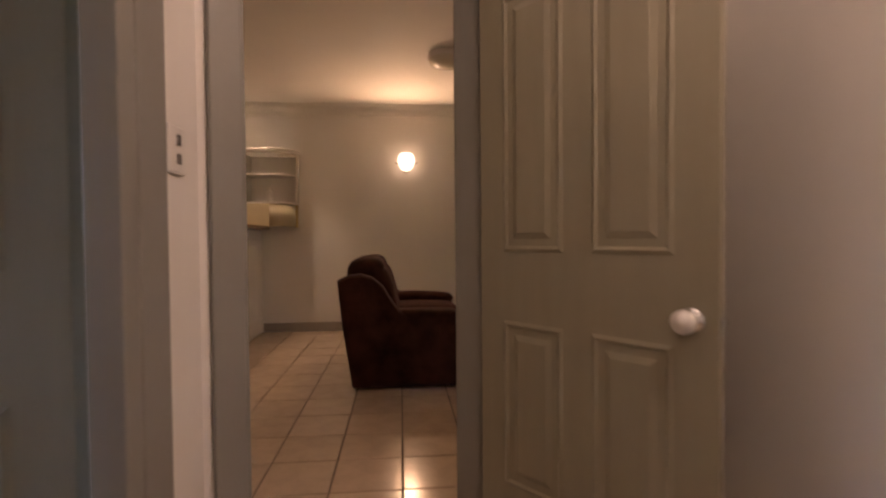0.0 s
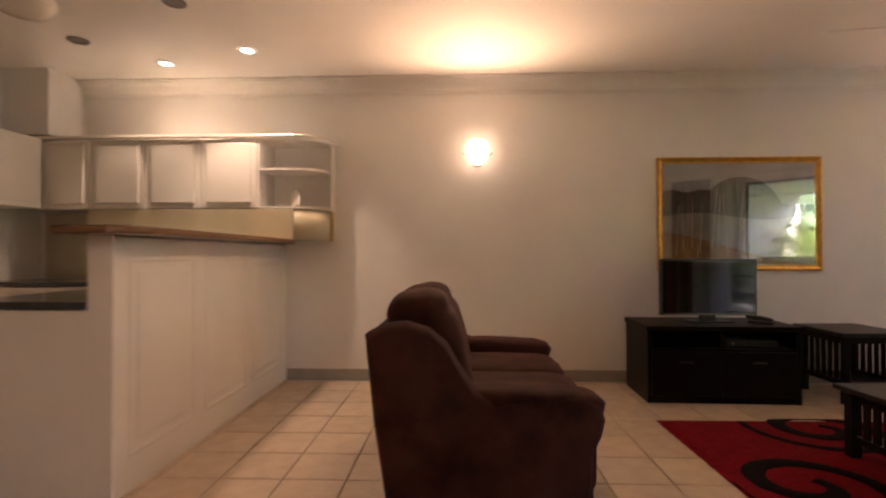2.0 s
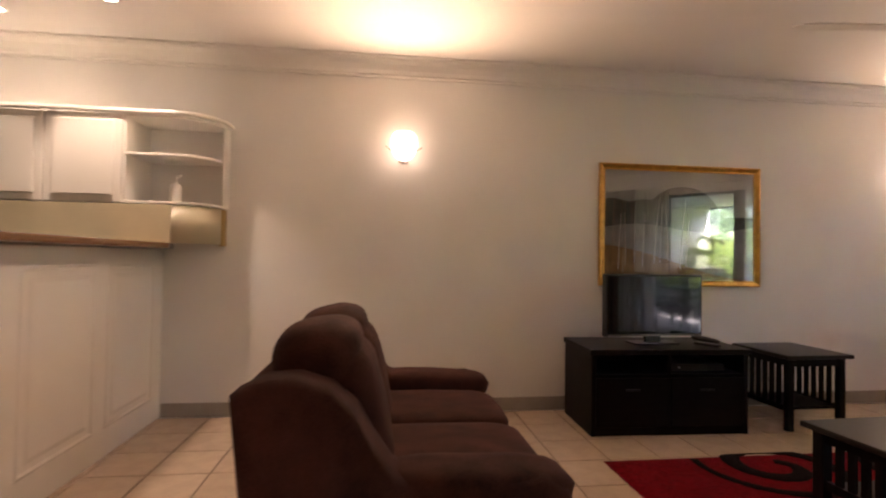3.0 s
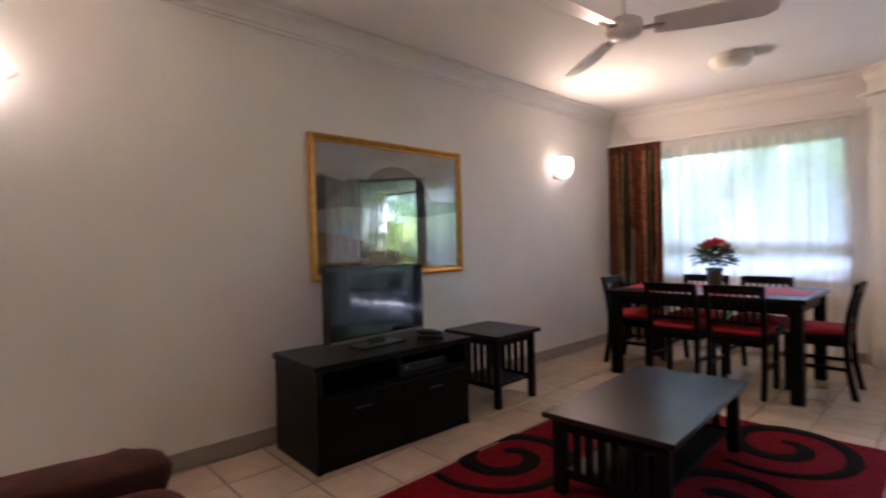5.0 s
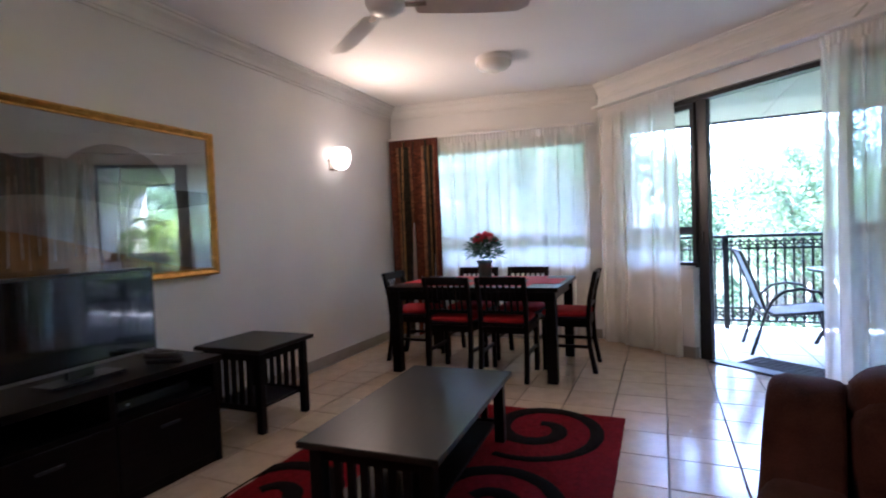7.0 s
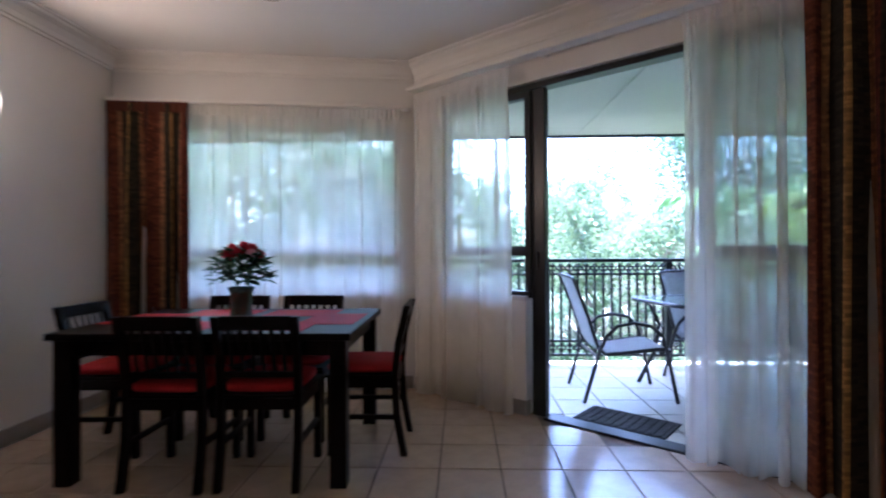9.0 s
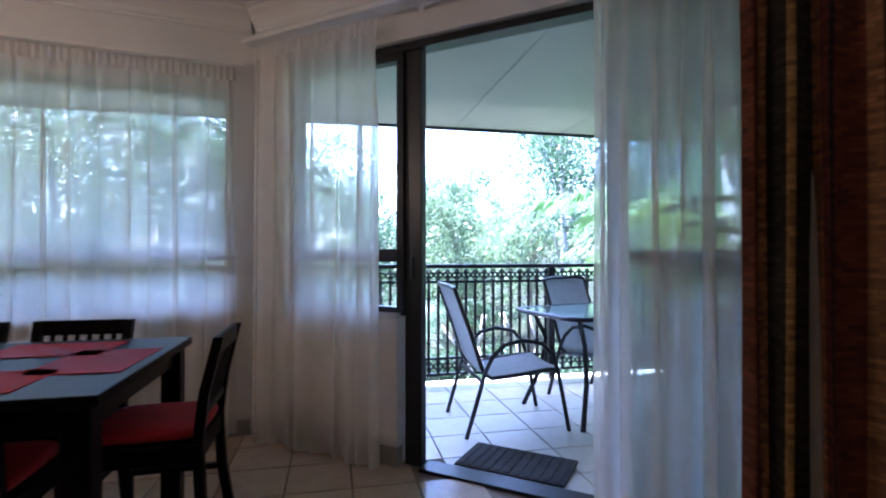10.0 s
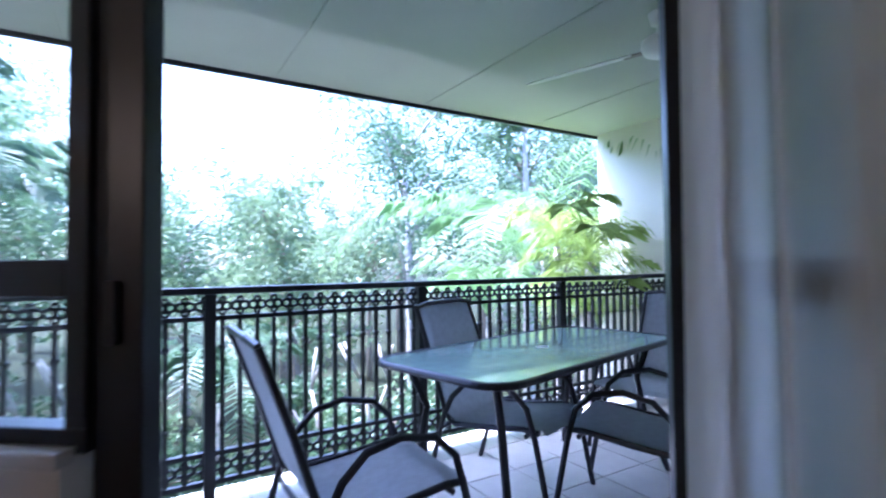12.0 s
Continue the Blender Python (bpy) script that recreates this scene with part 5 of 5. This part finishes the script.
# ---- garden ----
GZ = -3.0
bm = bmesh.new()
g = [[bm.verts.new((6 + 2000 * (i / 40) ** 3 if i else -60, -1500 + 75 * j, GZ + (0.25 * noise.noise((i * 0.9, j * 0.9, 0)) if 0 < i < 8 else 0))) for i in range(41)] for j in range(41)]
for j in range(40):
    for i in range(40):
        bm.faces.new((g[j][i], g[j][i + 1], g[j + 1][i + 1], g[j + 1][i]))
gr = setting("ground", bm, SHADE_GRASS, "dark lawn and garden ground, tree shade put into its colour", True)


def leaf_mesh(centres, spread, per, size, rnd, flat=0.7):
    n = len(centres) * per
    c = np.repeat(np.array(centres), per, 0) + rnd.normal(0, 1, (n, 3)) * np.array([spread, spread, spread * flat])
    d = rnd.normal(0, 1, (n, 3))
    d[:, 2] -= 0.35
    d /= np.linalg.norm(d, axis=1)[:, None]
    e = np.cross(d, rnd.normal(0, 1, (n, 3)))
    e /= np.linalg.norm(e, axis=1)[:, None]
    l = size * rnd.uniform(0.6, 1.3, (n, 1))
    v = np.stack([c - d * l, c + e * l * 0.36, c + d * l, c - e * l * 0.36], 1).reshape(-1, 3)
    return v, np.arange(n * 4).reshape(-1, 4)


def data_mesh(name, v, f, material):
    me = bpy.data.meshes.new(name)
    me.from_pydata(v.tolist(), [], f.tolist())
    me.materials.append(material)
    return me


def tree(x, y, h, r, seed, leaf, bark=None, per=34, size=0.14, low=0.35, clumps=60):
    rnd = np.random.default_rng(seed)
    t = thing("tree", ("pale-barked" if bark else "brown-barked") + " garden tree with a loose green crown", "tree", pose(x, y, GZ))
    bm = bmesh.new()
    bend = rnd.uniform(-0.5, 0.5, 2)
    trunk = [(bend[0] * (k / 5) ** 2, bend[1] * (k / 5) ** 2, h * 0.75 * k / 5) for k in range(6)]
    tube(bm, trunk, 0.05 + h * 0.014, 8, 1.0, 0.03)
    cs = []
    for k in range(9):
        z0 = h * rnd.uniform(low, 0.75)
        q = z0 / (h * 0.75)
        b = Vector((bend[0] * q * q, bend[1] * q * q, z0))
        a = rnd.uniform(0, math.tau)
        e = b + Vector((math.cos(a) * r * 0.75, math.sin(a) * r * 0.75, h * rnd.uniform(0.08, 0.24)))
        tube(bm, [b, b.lerp(e, 0.5) + Vector((0, 0, 0.1 * r)), e], 0.05, 6, 1.0, 0.012)
        for s in (0.45, 0.7, 0.9, 1.05):
            cs.append(b.lerp(e, s) + Vector(rnd.normal(0, 0.14 * r, 3)))
    part("trunk", bm, bark or BARK, t, "", True)
    for k in range(clumps - len(cs)):
        a, el, q = rnd.uniform(0, math.tau), rnd.uniform(-0.6, 1.3), rnd.uniform(0.35, 1.0)
        cs.append(Vector((bend[0] + r * q * math.cos(a) * math.cos(el), bend[1] + r * q * math.sin(a) * math.cos(el), h * (0.5 + low) / 1.5 + (h * (1 - low) * 0.55) * q * math.sin(el) + h * 0.06)))
    v, f = leaf_mesh([tuple(c) for c in cs], r * 0.16, per, size, rnd)
    ob = new("crown", data_mesh("crown", v, f, leaf))
    ob.parent = t
    return t


rnd = random.Random(21)
k = 0
for ring_r, n, hh in ((11.5, 9, 5.2), (16, 11, 6.2), (23, 14, 7.6), (32, 16, 9.5)):
    for i in range(n):
        a = radians(-88 + 150 * (i + 0.5) / n + rnd.uniform(-4, 4))
        rr = ring_r + rnd.uniform(-1.5, 1.5)
        k += 1
        tall = 1.6 if a > radians(4) else (1.05 if a > radians(-26) else 1.65)
        hq = hh * tall
        # far rings keep to the two paler leaves: haze put into crown colour
        tree(5.0 + rr * math.cos(a), 3.0 + rr * math.sin(a), hq * rnd.uniform(0.8, 1.15), hq * rnd.uniform(0.22, 0.30), k, LEAVES[k % 3] if ring_r < 20 else LEAVES[2 * (k % 2)], PALEBARK if k % 4 == 0 else None, 110, 0.048 + ring_r * 0.0022, 0.25)


def palm(x, y, z, fronds, length, seed, leaflet=0.30, trunk=0.0, label="feathery green garden palm", low=0.9, high=1.4, bend=2.3, leaf=None, first=0.0, stems=1, rows=40, blade=0.010):
    """Arching fronds: a bent rachis with two rows of long hanging leaflets."""
    rnd = np.random.default_rng(seed)
    t = thing("palm", label, "palm", pose(x, y, z))
    for s in range(stems if trunk else 0):
        a = s * 2.1
        off = 0.10 * (stems > 1)
        part("stem", T([(off * math.cos(a), off * math.sin(a), 0), (off * 2 * math.cos(a), off * 2 * math.sin(a), trunk * 0.6), (0, 0, trunk)], 0.03 + 0.006 * trunk, 8, 1.0, 0.03), PALEBARK, t, "", True)
    vs, fs = [], []
    for i in range(fronds):
        a = first + i * 2.399 + rnd.uniform(-0.2, 0.2)
        lift = rnd.uniform(low, high)
        size = length * rnd.uniform(0.7, 1.1)
        drop = bend * rnd.uniform(0.75, 1.15)
        n = rows
        d, side = Vector((math.cos(a), math.sin(a), 0)), Vector((-math.sin(a), math.cos(a), 0))
        p = Vector((0, 0, trunk))
        for j in range(n):
            q = j / n
            e = lift - drop * q ** 1.3
            tan = d * math.cos(e) + Vector((0, 0, math.sin(e)))
            nxt = p + tan * (size / n)
            w = side * (0.016 * (1 - 0.85 * q))
            b = len(vs)
            vs += [tuple(p - w), tuple(p + w), tuple(nxt + w * 0.97), tuple(nxt - w * 0.97)]
            fs.append((b, b + 1, b + 2, b + 3))
            if j > rows // 10:
                reach = leaflet * (0.35 + 0.85 * math.sin(math.pi * min(1, 0.12 + 0.86 * q))) * rnd.uniform(0.85, 1.12)
                for sg in (-1, 1):
                    way = (side * sg * rnd.uniform(0.6, 0.85) + tan * 0.55 + Vector((0, 0, rnd.uniform(-0.05, 0.25)))).normalized()
                    mid = p + way * reach * 0.5
                    tip = mid + (way * 0.6 - Vector((0, 0, rnd.uniform(0.45, 0.8)))).normalized() * reach * 0.5
                    k = tan * blade
                    b = len(vs)
                    vs += [tuple(p - k * 0.5), tuple(p + k * 0.5), tuple(mid + k), tuple(tip), tuple(mid - k)]
                    fs.append((b, b + 1, b + 2, b + 3, b + 4))
            p = nxt
    me = bpy.data.meshes.new("crown")
    me.from_pydata(vs, [], fs)
    me.materials.append(leaf or PALM)
    ob = new("crown", me)
    ob.parent = t


palm(9.75, -1.65, GZ, 11, 3.7, 3, 0.60, 0.9 - GZ, low=1.0, high=1.4, bend=2.5, first=1.25, rows=54)
palm(9.3, -0.6, GZ, 10, 1.5, 12, 0.40, 0.45 - GZ, low=0.7, high=1.4, bend=2.0)
palm(12.6, -4.6, GZ, 14, 2.6, 4, 0.50, 4.2)
# Low palms here and at (9.2, 4.6): rail-side shade put into darker leaves.
palm(11.0, 2.4, GZ, 12, 2.2, 5, 0.45, 2.4, leaf=LEAVES[1])
palm(10.6, 4.75, GZ, 15, 1.9, 15, 0.45, 4.9, "tall dark green garden palm", low=0.4, high=1.4, leaf=LEAVES[1])
palm(11.9, 6.2, GZ, 15, 2.4, 16, 0.50, 5.6, "tall dark green garden palm", low=0.4, high=1.4, leaf=LEAVES[1])
palm(10.5, 6.9, GZ, 14, 2.2, 7, 0.45, 2.2)
palm(9.2, 4.6, GZ, 12, 1.7, 8, 0.42, 1.2, leaf=LEAVES[1])
for k_, (dx, dy, top) in enumerate(((0, 0, 1.15), (0.18, -0.12, 0.95), (-0.10, 0.12, 0.70), (0.24, 0.16, 1.30), (0.05, -0.20, 0.50))):
    palm(7.38 + dx, -0.36 + dy, GZ, 8, 0.90, 30 + k_, 0.34, top - GZ, "yellow-green clumping palm beside the balcony", low=1.0, high=1.5, bend=2.3, leaf=PALMY, first=k_, rows=24, blade=0.0055)
for k_, (x, y, h, r) in enumerate(((14.6, 9.4, 9.0, 2.2), (13.4, 5.8, 8.0, 1.7))):
    tree(x, y, h, r, 400 + k_, LEAVES[1], None, 80, 0.085, 0.25, 55)
tree(12.0, -3.67, 9.5, 1.3, 90, LEAVES[0], PALEBARK, 50, 0.12, 0.72)
rnd = random.Random(77)
for i in range(16):
    a = radians(-80 + 140 * (i + 0.5) / 16)
    rr = rnd.uniform(5.5, 8.5)
    t_ = tree(5.0 + rr * math.cos(a), 3.0 + rr * math.sin(a), rnd.uniform(1.8, 3.0), rnd.uniform(0.7, 1.0), 200 + i, LEAVES[i % 3], None, 70, 0.065, 0.08)
    t_.name = "shrub"
    tagged(t_, "dense green garden shrub", "shrub")
# Added shrubs: their dark leaves stand in for deep shade below the rail.
for i in range(14):
    t_ = tree(8.3 + rnd.uniform(0, 2.0), -0.2 + 0.5 * i, rnd.uniform(1.9, 2.9), rnd.uniform(0.6, 0.8), 300 + i, LEAVES[1], None, 70, 0.06, 0.08)
    t_.name = "shrub"
    tagged(t_, "added shrub below the balcony rail, shade put into its leaf colour", "shrub")
for sd_, (x, y) in enumerate(((9.2, 1.2), (10.0, 3.6), (9.0, -0.9))):
    wt_ = thing("bare_tree", "small pale bare-branched tree in the garden", "tree", pose(x, y, GZ))
    rn = random.Random(sd_)
    bm = bmesh.new()
    def grow(p, d, l, r, n):
        q = p + d * l
        tube(bm, [p, p.lerp(q, 0.5) + Vector((rn.uniform(-1, 1), rn.uniform(-1, 1), 0)) * l * 0.08, q], r, 6, 1.0, r * 0.65)
        if n:
            for _ in range(2):
                grow(q, (d + Vector((rn.uniform(-0.7, 0.7), rn.uniform(-0.7, 0.7), rn.uniform(-0.1, 0.4)))).normalized(), l * 0.72, r * 0.65, n - 1)
    grow(Vector((0, 0, 0)), Vector((0.1, 0.05, 1)).normalized(), 1.3, 0.06, 3)
    part("trunk", bm, PALEBARK, wt_, "", True)

# ---- floor tiles ----
def tiles(parent, material, pitch, x0, y0, xs, ys, z, inside, near, gap=0.009, t=0.008):
    bm = bmesh.new()
    h = (pitch - gap) / 2
    box(bm, -h, h, -h, h, -t, 0, 0.0015)
    me = mesh_of(bm, "tile", material)
    rest_v, rest_f = [], []
    for i in range(*xs):
        for j in range(*ys):
            cx, cy = x0 + pitch * (i + 0.5), y0 + pitch * (j + 0.5)
            if not inside(cx, cy):
                continue
            if near(cx, cy):
                o = new("tile", me)
                o.parent, o.location = parent, (cx, cy, z)
                o.rotation_euler = (0, 0, radians(90 * ((i * 7 + j * 3) % 4)))
            else:
                b = len(rest_v)
                rest_v += [(cx + sx * h, cy + sy * h, zz) for zz in (z - t, z) for sx, sy in ((-1, -1), (1, -1), (1, 1), (-1, 1))]
                rest_f += [(b + 4, b + 5, b + 6, b + 7), (b, b + 1, b + 5, b + 4), (b + 1, b + 2, b + 6, b + 5), (b + 2, b + 3, b + 7, b + 6), (b + 3, b, b + 4, b + 7)]
    if rest_v:
        m2 = bpy.data.meshes.new("tiles_far")
        m2.from_pydata(rest_v, [], rest_f)
        m2.materials.append(material)
        o = new("tiles", m2)
        o.parent = parent
        o["kind"] = "stuff"


def in_room(x, y):
    if y > NY or x < -3.95 or (x - P0.x) * NRM.x + (y - P0.y) * NRM.y > 0.05 or (x - Q0.x) * -E1.y + (y - Q0.y) * E1.x > 0.02:
        return False
    return y > -1.25 and not (x > 1.02 and y < SY)


def in_balcony(x, y):
    return y > BAL_S and x < BAL_X + 0.1 and y < 8.9 and (x - P0.x) * NRM.x + (y - P0.y) * NRM.y > 0.12 and ((x - Q0.x) * -E1.y + (y - Q0.y) * E1.x > 0.16 or y < 4.2)


PITCH = 0.318
tiles(bpy.data.objects["floor"], TILE, PITCH, -1.03, 4.57, (-10, 23), (-19, 7), 0.0, in_room, lambda x, y: 2.4 < y < 6.5 and -1.6 < x < 5.2 and not (1.3 < x < 3.4 and 4.0 < y < 5.4))
tiles(bpy.data.objects["balcony_slab"], BTILE, 0.333, 5.30, 2.44, (-6, 6), (-10, 20), -0.018, in_balcony, lambda x, y: y < 4.2)
